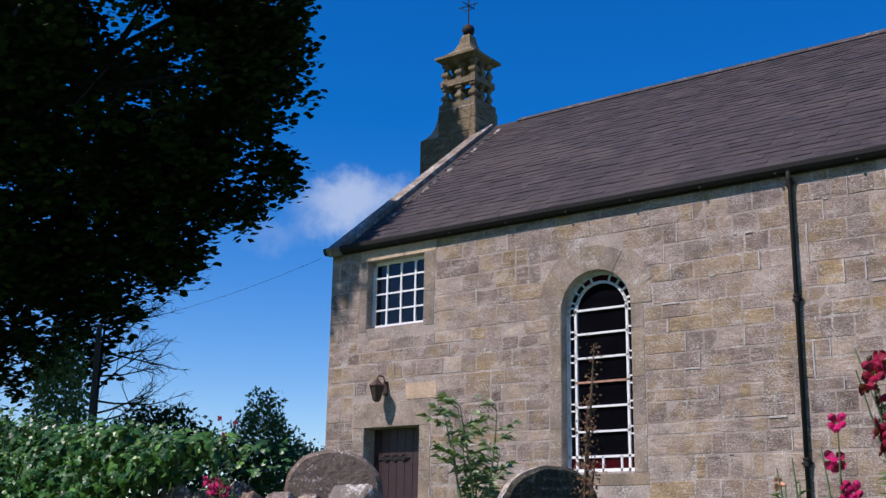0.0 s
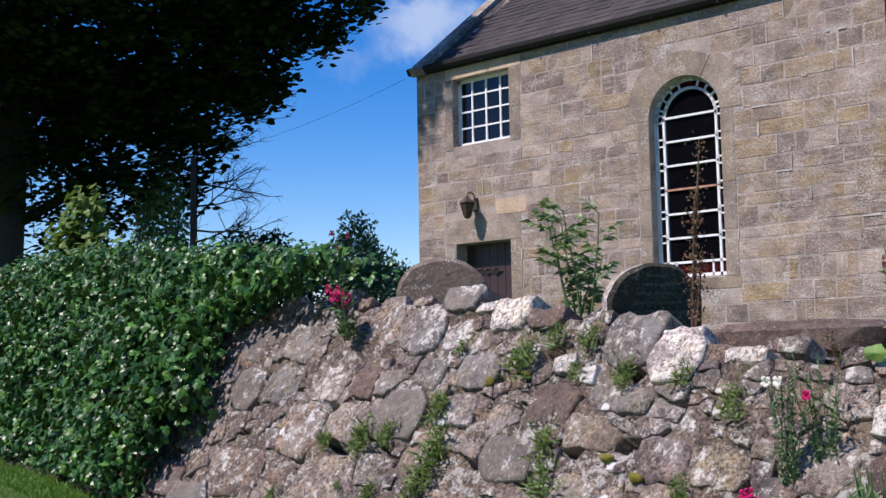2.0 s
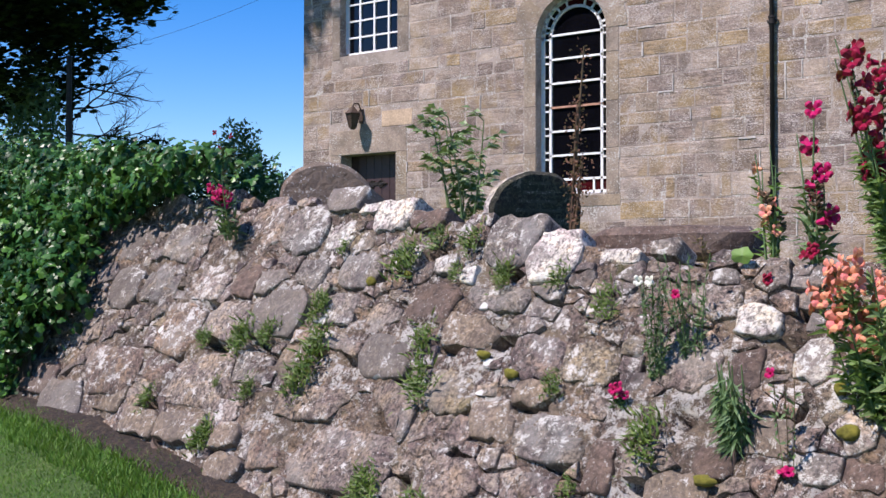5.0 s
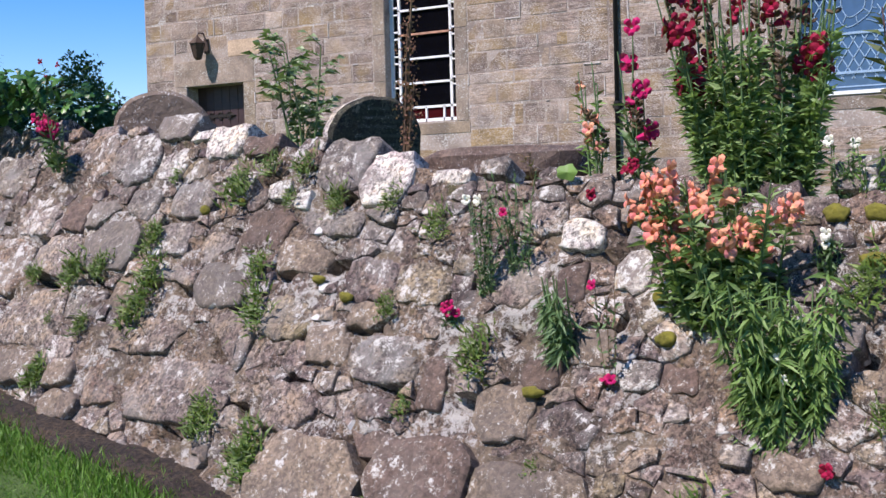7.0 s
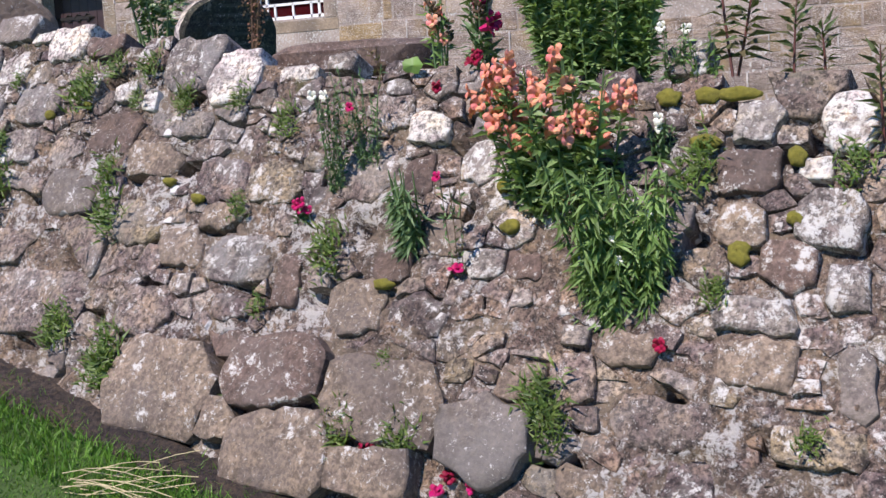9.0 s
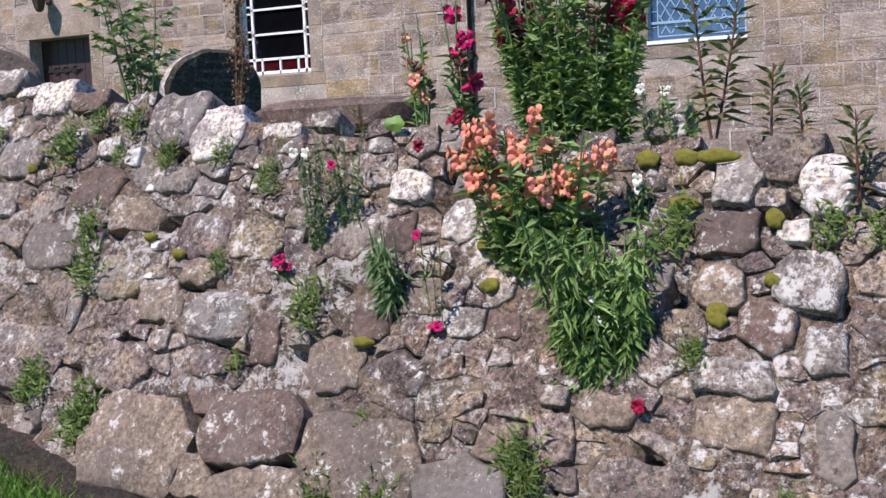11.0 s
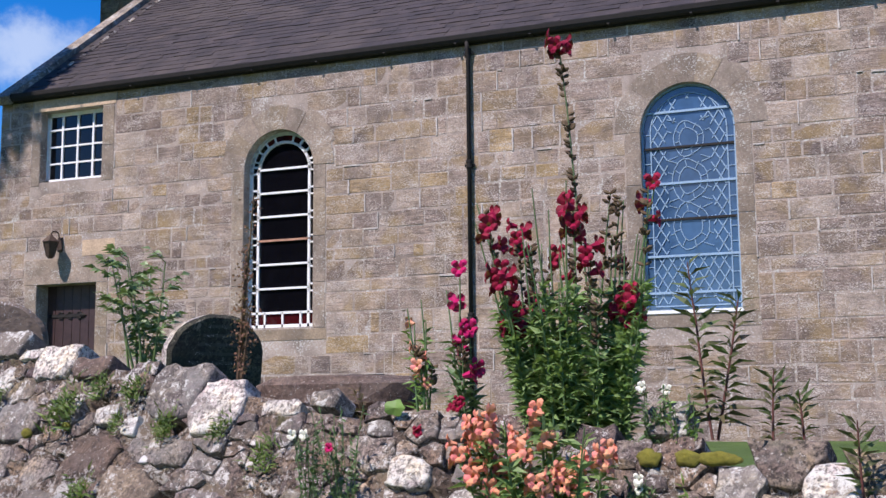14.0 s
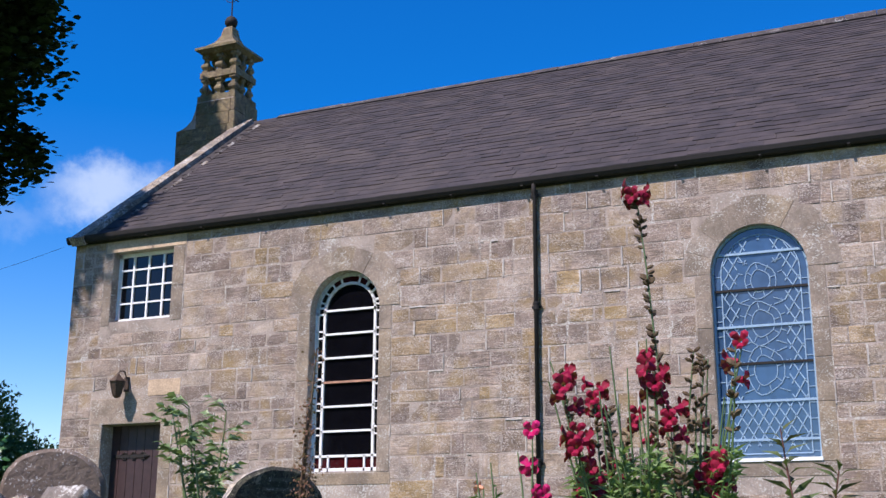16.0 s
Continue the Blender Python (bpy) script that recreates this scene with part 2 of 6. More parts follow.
RUBBLE = [(0.085, 0.068, 0.068), (0.175, 0.148, 0.126), (0.105, 0.083, 0.082), (0.215, 0.182, 0.152), (0.125, 0.101, 0.098), (0.160, 0.118, 0.090), (0.095, 0.078, 0.078),
          (0.225, 0.198, 0.180), (0.150, 0.128, 0.090), (0.085, 0.066, 0.068), (0.190, 0.162, 0.144), (0.130, 0.094, 0.082)]
M_RUBBLE = stone_mat("field_stone", RUBBLE, False, 0.45, 24, (0.228, 0.209, 0.190), 0.55, 38, 0.014, moss=0.25, spots=9, rugged=0.035, stain=0.8, patch_scale=6, lichen=(0.54, 0.52, 0.49))
M_RUBBLES = stone_mat("field_stone_small", RUBBLE, True, 0.6, 24, (0.228, 0.209, 0.190), 0.55, 38, 0.014, moss=0.3, spots=9, rugged=0.035, stain=0.8, patch_scale=6, lichen=(0.54, 0.52, 0.49))
M_MOTTLE = stone_mat("lichen_mottled_stone", [(0.135, 0.122, 0.116), (0.165, 0.150, 0.140)], False, 0.5, 26, (0.23, 0.222, 0.212), 0.55, 34, 0.014, spots=11, rugged=0.035, patch_scale=7, stain=0.8, pitted=0.8)
M_WHITE = stone_mat("whitewashed_lichen_stone", [(0.44, 0.43, 0.41), (0.52, 0.51, 0.49)], False, 1.0, 14, (0.17, 0.145, 0.13), 0.8, 34, 0.012, moss=0.3, lichen=(0.62, 0.62, 0.59), rugged=0.04, patch_scale=8, stain=0.8)
M_GREYST = stone_mat("smooth_grey_stone", [(0.120, 0.106, 0.098), (0.150, 0.134, 0.122)], False, 0.1, 24, (0.175, 0.162, 0.150), 0.5, grain=60, relief=0.004, rugged=0.02, spots=6, patch_scale=5, stain=0.8, pitted=0.35)
M_BROWN = stone_mat("brown_sandstone", [(0.098, 0.070, 0.060), (0.118, 0.086, 0.072)], False, 0.1, 26, (0.140, 0.115, 0.100), 0.5, grain=40, rugged=0.03, spots=7, patch_scale=5, stain=0.8, pitted=0.4)
M_TAN = stone_mat("tan_sandstone", [(0.180, 0.146, 0.114), (0.155, 0.125, 0.098)], False, 0.25, 26, (0.118, 0.098, 0.088), 0.5, grain=40, rugged=0.03, spots=6, patch_scale=5, stain=0.8, pitted=0.45)
M_FILL = stone_mat("rubble_core", [(0.125, 0.098, 0.082)], False, 1.0, 30, (0.21, 0.165, 0.115), 0.7, 30, 0.03, moss=0.55, rugged=0.09, patch_scale=7, stain=0.95, lichen=(0.48, 0.46, 0.43))
M_SOIL = stone_mat("soil", [(0.036, 0.026, 0.019)], False, 0.0, 60, grain=30, relief=0.02, rugged=0.08)
M_GRAVE = stone_mat("mossy_dark_gravestone", [(0.030, 0.031, 0.022)], False, 0.35, 30, (0.014, 0.020, 0.009), 0.8, 40, 0.006, patch_scale=9, rugged=0.03, lichen=(0.16, 0.15, 0.11))
M_CARVED = stone_mat("worn_carving", [(0.045, 0.045, 0.036)], False, 0.2, 60, (0.04, 0.045, 0.03), 0.7, 40, 0.004, patch_scale=18)
M_GRAVE2 = stone_mat("brown_gravestone", [(0.16, 0.125, 0.10)], False, 0.35, 30)
M_IRON = plain_mat("black_painted_iron", (0.008, 0.006, 0.006), 0.8)
M_RUST = plain_mat("rusty_lantern_metal", (0.07, 0.045, 0.033), 0.55, 0.3)
M_WHITEPAINT = plain_mat("white_window_paint", (0.78, 0.79, 0.80), 0.45, var=0.06)
M_TERRA = plain_mat("faded_red_bar", (0.42, 0.22, 0.15), 0.6)
M_DOOR = plain_mat("dark_maroon_door_paint", (0.040, 0.020, 0.021), 0.5, var=0.25)
M_LEAD = plain_mat("pale_lead_came", (0.24, 0.36, 0.50), 0.5, var=0.12)
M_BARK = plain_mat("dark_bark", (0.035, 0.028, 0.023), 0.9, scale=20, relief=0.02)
M_POLE = plain_mat("creosoted_pole", (0.022, 0.018, 0.016), 0.8)
# leaf green kept near black: the crown's shade is in the colour
M_TREE = leaf_mat("shaded_sycamore_leaf", [(0.014, 0.026, 0.009), (0.020, 0.038, 0.013), (0.028, 0.050, 0.016)], 0.7, 0.1, 0.0)
M_IVY = leaf_mat("ivy_leaf", [(0.012, 0.052, 0.012), (0.024, 0.090, 0.018), (0.045, 0.135, 0.024), (0.014, 0.056, 0.014), (0.080, 0.20, 0.030), (0.007, 0.026, 0.008), (0.026, 0.095, 0.020)], 0.36, 0.3, 0.06)
M_GREEN = leaf_mat("garden_leaf", [(0.060, 0.115, 0.045), (0.10, 0.175, 0.07), (0.15, 0.235, 0.10)], 0.5, 0.4)
M_WILLOW = leaf_mat("willowherb_leaf", [(0.055, 0.085, 0.03), (0.12, 0.095, 0.05), (0.085, 0.13, 0.045), (0.10, 0.06, 0.04)], 0.55, 0.3)
M_LUSH = leaf_mat("lush_green_leaf", [(0.12, 0.215, 0.065), (0.19, 0.31, 0.10), (0.29, 0.41, 0.17), (0.14, 0.22, 0.08)], 0.55, 0.3, 0.45)
M_HANG = leaf_mat("snapdragon_leaf", [(0.095, 0.18, 0.045), (0.15, 0.26, 0.07), (0.22, 0.34, 0.11), (0.11, 0.18, 0.05), (0.075, 0.14, 0.035)], 0.5, 0.35, 0.35)
M_FRESH = leaf_mat("fresh_green_leaf", [(0.12, 0.22, 0.045), (0.17, 0.29, 0.07), (0.09, 0.17, 0.035)], 0.45)
M_SAPLING = leaf_mat("sapling_leaf", [(0.05, 0.10, 0.018), (0.09, 0.16, 0.03), (0.13, 0.20, 0.04)], 0.5, 0.3)
M_ELDER = leaf_mat("elder_leaf", [(0.13, 0.21, 0.075), (0.19, 0.28, 0.115), (0.09, 0.155, 0.055)], 0.45, 0.5)
M_FERN = leaf_mat("wall_fern_leaf", [(0.06, 0.11, 0.018), (0.12, 0.20, 0.035), (0.045, 0.075, 0.015), (0.18, 0.25, 0.05)], 0.5)
M_DRY = leaf_mat("dry_stalk", [(0.12, 0.085, 0.055), (0.17, 0.12, 0.075), (0.10, 0.06, 0.045)], 0.8, 0.2)
M_RUSTSEED = leaf_mat("rust_seed", [(0.20, 0.10, 0.07), (0.28, 0.16, 0.11)], 0.8, 0.1)
M_REDSTEM = leaf_mat("red_stem", [(0.16, 0.05, 0.045), (0.12, 0.04, 0.035)], 0.6)
M_CRIMSON = leaf_mat("crimson_petal", [(0.24, 0.004, 0.030), (0.34, 0.008, 0.055), (0.17, 0.003, 0.022)], 0.6, 0.2)
M_MAGENTA = leaf_mat("magenta_petal", [(0.55, 0.012, 0.16), (0.46, 0.008, 0.10)], 0.6, 0.2)
M_PEACH = leaf_mat("peach_petal", [(0.82, 0.28, 0.23), (0.86, 0.38, 0.21), (0.80, 0.22, 0.23)], 0.6, 0.2)
M_CREAM = leaf_mat("cream_petal", [(0.78, 0.78, 0.62), (0.82, 0.82, 0.74)], 0.6, 0.2)
M_GRASS = leaf_mat("grass_blade", [(0.055, 0.15, 0.016), (0.09, 0.21, 0.026), (0.14, 0.27, 0.04)], 0.5, 0.3)
M_TURF = stone_mat("turf", [(0.050, 0.105, 0.016)], False, 0.0, 60, (0.12, 0.19, 0.04), 0.5, 60, 0.02)
M_STRAW = plain_mat("dry_straw", (0.42, 0.36, 0.20), 0.8)
M_MOSS = plain_mat("golden_moss", (0.13, 0.12, 0.015), 0.95, scale=60, relief=0.01)


def glass_mat(name, col, gloss=0.9, wisps=False):
    m, n, l, b = material(name, 0.04)
    co, g = place_co(n, l)
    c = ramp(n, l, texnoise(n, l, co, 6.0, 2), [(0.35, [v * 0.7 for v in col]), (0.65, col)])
    l.new(c, b.inputs["Base Color"])
    b.inputs["Specular IOR Level"].default_value = gloss
    bump(n, l, b, texnoise(n, l, co, 2.2, 2), 0.1, 0.02)
    return m


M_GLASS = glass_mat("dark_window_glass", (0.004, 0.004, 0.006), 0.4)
M_REDGLASS = glass_mat("dark_red_glass", (0.05, 0.006, 0.008), 0.4)
M_BLUEGLASS = glass_mat("blue_stained_glass", (0.04, 0.09, 0.18), 1.0)


# ---- mesh helpers ----
class Shape:
    def __init__(self):
        self.v, self.f = [], []

    def add(self, verts, faces):
        o = len(self.v)
        self.v.extend([tuple(p) for p in verts])
        self.f.extend([tuple(i + o for i in q) for q in faces])
        return self

    def box(self, a, b, bevel=0.0):
        (x0, y0, z0), (x1, y1, z1) = a, b
        self.add([(x, y, z) for x in (x0, x1) for y in (y0, y1) for z in (z0, z1)],
                 [(0, 1, 3, 2), (4, 6, 7, 5), (0, 4, 5, 1), (2, 3, 7, 6), (0, 2, 6, 4), (1, 5, 7, 3)])
        return self

    def prism(self, ring, off):
        """A flat ring of points pushed along off."""
        k = len(ring)
        off = Vector(off)
        vs = [Vector(p) for p in ring]
        self.add(vs + [p + off for p in vs], [tuple(range(k))[::-1], tuple(range(k, 2 * k))] + [(i, (i + 1) % k, k + (i + 1) % k, k + i) for i in range(k)])
        return self

    def tube(self, pts, radii, k=6, caps=True):
        pts = [Vector(p) for p in pts]
        if not hasattr(radii, "__len__"):
            radii = [radii] * len(pts)
        rings = []
        for i, p in enumerate(pts):
            d = (pts[min(i + 1, len(pts) - 1)] - pts[max(i - 1, 0)]).normalized()
            s = d.cross(Vector((0.31, 0.2, 0.93)) if abs(d.z) < 0.9 else Vector((1, 0, 0))).normalized()
            t = d.cross(s)
            rings += [p + (s * math.cos(a) + t * math.sin(a)) * radii[i] for a in (2 * math.pi * j / k for j in range(k))]
        fs = [(i * k + j, i * k + (j + 1) % k, (i + 1) * k + (j + 1) % k, (i + 1) * k + j) for i in range(len(pts) - 1) for j in range(k)]
        if caps:
            fs += [tuple(range(k))[::-1], tuple(range((len(pts) - 1) * k, len(pts) * k))]
        return self.add(rings, fs)

    def lathe(self, cx, cy, prof, k=12, square=False):
        """prof: (radius, z). square: a four-sided post."""
        k = 4 if square else k
        a0 = math.pi / 4 if square else 0
        m = math.sqrt(2) if square else 1
        vs = [(cx + r * m * math.cos(a0 + 2 * math.pi * j / k), cy + r * m * math.sin(a0 + 2 * math.pi * j / k), z) for r, z in prof for j in range(k)]
        fs = [(i * k + j, i * k + (j + 1) % k, (i + 1) * k + (j + 1) % k, (i + 1) * k + j) for i in range(len(prof) - 1) for j in range(k)]
        fs += [tuple(range(k))[::-1], tuple(range((len(prof) - 1) * k, len(prof) * k))]
        return self.add(vs, fs)

    def mesh(self, name, mat, smooth=False):
        me = bpy.data.meshes.new(name)
        me.from_pydata(self.v, [], self.f)
        me.materials.append(mat)
        if smooth:
            me.polygons.foreach_set("use_smooth", [True] * len(me.polygons))
        me.update()
        return me

    def make(self, name, mat, parent=None, label="", smooth=False, **tags):
        ob = new(name, self.mesh(name, mat, smooth))
        if parent is not None:
            ob.parent = parent
        if label or tags:
            tagged(ob, label, **tags)
        return ob


def empty(name, label, category, group="", kind="", at=(0, 0, 0)):
    ob = tagged(new(name), label, category, group, kind)
    ob.location = at
    return ob


def piecewise(x, pts):
    if x <= pts[0][0]:
        return pts[0][1]
    for (a, p), (b, q) in zip(pts, pts[1:]):
        if x <= b:
            return p + (q - p) * (x - a) / (b - a)
    return pts[-1][1]


# ---- the ground ----
SLOPE_U, BATTER = -0.1657, 0.585
NORMAL = Vector((SLOPE_U, -1.0, BATTER)).normalized()


def face_y(u, z):
    return -10.432 + SLOPE_U * (u - 10.5) + BATTER * (z - 1.6)


def on_face(u, z, out=0.0):
    return Vector((u, face_y(u, z), z)) + NORMAL * out


def wall_top(u):
    return piecewise(u, [(2, 2.15), (6, 2.15), (8.7, 2.11), (9.1, 2.11), (9.9, 2.01), (10.6, 1.89), (11.2, 1.82), (12, 1.74), (14, 1.62)])


def wall_base(u):
    return piecewise(u, [(2, 1.75), (5, 1.55), (7.75, 1.385), (8.6, 1.32), (9.5, 1.21), (10.0, 1.13), (10.75, 1.01), (12, 0.85), (15, 0.55)])


def ground_z(x, y):
    base = wall_base(x)
    yb = face_y(x, base)
    top = wall_top(x) - 0.05
    yt = face_y(x, top) + 0.06
    if y < yt:
        d = max(0.0, yb - y)
        z = base - 0.03 - 0.26 * min(d, 3.2) - 0.012 * max(0.0, min(d - 3.2, 60))
        return z + 0.015 * noise.noise((x * 1.7, y * 1.7, 0)) - (0.1 if y > yb + 0.1 else 0)
    k = min(1.0, max(0.0, (y - yt) / 3.0))
    far = max(0.0, math.hypot(x, y) - 40)
    return top + (1.50 - top) * k * k * (3 - 2 * k) - 0.006 * far + 0.02 * noise.noise((x, y, 3))


def build_ground():
    xs = [-900, -300, -120, -60, -30, -15, -8, -3] + [0 + 0.25 * i for i in range(64)] + [17, 20, 26, 40, 80, 200, 500, 900]
    s = Shape()
    m = 0
    for x in xs:
        yb = face_y(min(max(x, -20), 30), wall_base(x))
        yt = face_y(min(max(x, -20), 30), wall_top(x) - 0.05) + 0.06
        front = [-900, -300, -100, -40, -20, -10, -6, -4, -3.2] + [-2.8 + 0.2 * i for i in range(14)] + [0.0, 0.15]
        ys = [yb + d for d in front] + [yt - 0.005] + [yt + d for d in (0.005, 0.3, 0.6, 0.9, 1.3, 1.8, 2.5, 3.2, 4.5, 6, 9, 14, 25, 60, 200, 900)]
        m = len(ys)
        s.v += [(x, y, ground_z(x if -20 < x < 30 else min(max(x, -20), 30), y)) for y in ys]
    s.f = [(i * m + j, (i + 1) * m + j, (i + 1) * m + j + 1, i * m + j + 1) for i in range(len(xs) - 1) for j in range(m - 1)]
    s.make("ground", M_TURF, None, "mown green lawn sloping down from the garden wall", True, category="ground", kind="structure")


build_ground()


# ---- the church ----
EAVE, RIDGE_Y, RIDGE_Z, LENGTH, DEPTH = 6.35, 4.1, 9.66, 19.0, 8.2
ARCHES = [(4.565, 0.508, 2.91, 5.48), (9.80, 0.53, 2.91, 5.52)]  # centre, half width, sill, crown
DOORWAY = (0.745, 1.755, 1.55, 3.625)
UPPER = (0.72, 1.78, 5.08, 6.10)


def arch_ring(cx, hw, sill, crown, grow=0.0, k=18):
    r = hw + grow
    zs = crown - hw
    pts = [(cx - r, sill - grow)]
    pts += [(cx - r * math.cos(math.pi * i / k), zs + r * math.sin(math.pi * i / k)) for i in range(k + 1)]
    return pts + [(cx + r, sill - grow)]


def opening_rings():
    rings = [arch_ring(*a) for a in ARCHES]
    rings.append([(DOORWAY[0], DOORWAY[2]), (DOORWAY[0], DOORWAY[3]), (DOORWAY[1], DOORWAY[3]), (DOORWAY[1], DOORWAY[2])])
    return rings


def build_south_wall():
    """Mortared wall face with its openings cut through; the stones lie on it."""
    s = Shape()
    y0, y1, bot = 0.0, 0.6, 1.0
    top = EAVE

    def rect(xa, xb, za, zb):
        for y in (y0, y1):
            s.add([(xa, y, za), (xb, y, za), (xb, y, zb), (xa, y, zb)], [(0, 1, 2, 3)])

    def reveal(ring):
        for (xa, za), (xb, zb) in zip(ring, ring[1:] + ring[:1]):
            s.add([(xa, y0, za), (xb, y0, zb), (xb, y1, zb), (xa, y1, za)], [(0, 1, 2, 3)])

    d, u = DOORWAY, UPPER
    xa, xb = min(d[0], u[0]), max(d[1], u[1])
    rect(0, xa, bot, top)
    for (l, r, b, t) in (d, u):
        if l > xa:
            rect(xa, l, b, t)
        if r < xb:
            rect(r, xb, b, t)
        reveal([(l, b), (l, t), (r, t), (r, b)])
    rect(xa, xb, bot, d[2])
    rect(xa, xb, d[3], u[2])
    rect(xa, xb, u[3], top)
    x = xb
    for a in ARCHES:
        cx, hw, sill, crown = a
        rect(x, cx - hw, bot, top)
        rect(cx - hw, cx + hw, bot, sill)
        ring = arch_ring(*a)
        for (xa2, za), (xb2, zb) in zip(ring[1:-1], ring[2:-1]):
            for y in (y0, y1):
                s.add([(xa2, y, za), (xb2, y, zb), (xb2, y, top), (xa2, y, top)], [(0, 1, 2, 3)])
        reveal(ring)
        x = cx + hw
    rect(x, LENGTH, bot, top)
    s.add([(0, y0, top), (LENGTH, y0, top), (LENGTH, y1, top), (0, y1, top)], [(0, 1, 2, 3)])
    return s.make("wall_south", M_MORTAR, None, "coursed sandstone church wall with pale mortar joints", category="wall", kind="structure")


wall_south = build_south_wall()


def build_shell():
    g = Shape()
    prof = [(0.012, 1.0), (0.012, EAVE), (RIDGE_Y, RIDGE_Z - 0.05), (DEPTH, EAVE), (DEPTH, 1.0)]
    g.prism([(0.012, y + 0.0, z) for y, z in prof], (0.55, 0, 0))
    g.make("wall_west", M_BLOCK, None, "weathered sandstone gable end wall", category="wall", kind="structure")
    g = Shape()
    g.prism([(LENGTH - 0.5, y, z) for y, z in prof], (0.5, 0, 0))
    g.make("wall_east", M_BLOCK, None, "weathered sandstone gable end wall", category="wall", kind="structure")
    Shape().box((0.55, DEPTH - 0.6, 1.0), (LENGTH - 0.5, DEPTH, EAVE)).make("wall_north", M_BLOCK, None, "weathered sandstone side wall", category="wall", kind="structure")
    Shape().box((0.56, 0.6, 1.4), (LENGTH - 0.5, DEPTH - 0.6, 1.6)).make("floor", M_SOIL, None, "dark stone church floor", category="floor", kind="structure")


build_shell()

OVER = 0.05
SLOPE = math.atan2(RIDGE_Z - EAVE, RIDGE_Y + OVER)


def on_roof(x, s, out=0.0):
    """s: metres up the slope from the eave."""
    return Vector((x, -OVER + s * math.cos(SLOPE) - out * math.sin(SLOPE), EAVE + s * math.sin(SLOPE) + out * math.cos(SLOPE)))


RUN = (RIDGE_Y + OVER) / math.cos(SLOPE)


def build_roof():
    roof = empty("roof", "dark weathered slate church roof with a pale gable coping", "roof", kind="structure")
    s = Shape()
    a, b = on_roof(0.02, 0), on_roof(0.02, RUN)
    c = Vector((0.02, 2 * RIDGE_Y - a.y, a.z))
    s.prism([a, b, c, c - Vector((0, 0.0, 0.1)), b - Vector((0, 0, 0.12)), a + Vector((0, 0.02, -0.03))], (LENGTH, 0, 0))
    s.make("deck", M_SLATES, roof)
    r = Shape()
    for i in range(42):
        x = 0.75 + i * 0.45
        r.prism([on_roof(x, RUN - 0.12, 0.012), on_roof(x, RUN - 0.12, 0.030), Vector((x, RIDGE_Y, RIDGE_Z + 0.045 + 0.007 * min(7.0, max(0.0, x - 6.0)) + 0.012 * noise.noise((x * 2, 0, 0)))), Vector((x, RIDGE_Y + 0.13, RIDGE_Z - 0.02)), Vector((x, RIDGE_Y, RIDGE_Z + 0.03))], (0.442, 0, 0))
    r.make("ridge_tiles", M_RIDGE, roof, "dark weathered ridge tiles")
    # gable coping stones
    n_ = 8
    for i in range(n_):
        s0, s1 = i * (RUN - 0.1) / n_ - (0.1 if i == 0 else 0), (i + 1) * (RUN - 0.1) / n_ - 0.012
        k = Shape()
        k.prism([on_roof(0.0, s0, -0.05), on_roof(0.25, s0, -0.05), on_roof(0.25, s0, 0.08), on_roof(0.0, s0, 0.08)], on_roof(0, s1) - on_roof(0, s0))
        k.make("coping_stone", M_COPE, roof)
    for i in range(14):
        s0 = 0.75 + i * 0.3
        f = Shape()
        f.prism([on_roof(0.52, s0, 0.02), on_roof(0.56, s0, 0.02), on_roof(0.52, s0, 0.045)], (on_roof(0, s0 + 0.2 + 0.06 * math.sin(i * 5)) - on_roof(0, s0)))
        f.make("mortar_fillet", M_COPE if i % 3 == 1 else M_RIDGE, roof)
    return roof


roof = build_roof()


def build_gutter():
    g = empty("gutter", "black painted cast iron gutter along the eaves", "gutter")
    # trough drawn deeper than the gutter, to take in its shadow band
    prof = [(-0.075 + 0.065 * math.cos(a), EAVE + 0.03 + 0.10 * math.sin(a)) for a in (math.pi + math.pi * i / 6 for i in range(7))]
    prof += [(p[0] + (0.012 if p[0] < -0.075 else -0.012), p[1] + 0.01) for p in prof[::-1]]
    s = Shape()
    s.prism([(-0.07, y, z) for y, z in prof], (LENGTH + 0.11, 0, 0))
    s.make("trough", M_IRON, g)
    e = Shape()
    e.prism([(-0.085, y, z) for y, z in prof[:7]], (0.015, 0, 0))
    e.make("end_cap", M_IRON, g)
    # soffit in black, deepened to stand for the shadow under the gutter
    Shape().box((0.0, -0.045, EAVE - 0.08), (LENGTH, -0.012, EAVE - 0.01)).make("soffit_shade_board", M_IRON, g)
    for i in range(20):
        x = 0.4 + i * 0.95
        Shape().box((x, -0.13, EAVE - 0.075), (x + 0.03, -0.02, EAVE - 0.06)).make("bracket", M_IRON, g)
    d = empty("downpipe", "black cast iron rainwater pipe on the church wall", "drainpipe")
    x = 7.205
    Shape().tube([(x, -0.085, EAVE - 0.03), (x, -0.085, EAVE - 0.16), (x, -0.05, EAVE - 0.24), (x, -0.05, 1.55)], 0.027, 10).make("pipe", M_IRON, d, smooth=True)
    for z in (EAVE - 0.17, 4.79, 2.95):
        collar = Shape().lathe(x, -0.05, [(0.028, z - 0.06), (0.036, z - 0.05), (0.036, z + 0.01), (0.042, z + 0.015), (0.042, z + 0.04), (0.028, z + 0.045)], 12).make("collar", M_IRON, d)
        Shape().box((x - 0.065, -0.03, z - 0.03), (x + 0.065, -0.012, z)).make("ear", M_IRON, collar)


build_gutter()


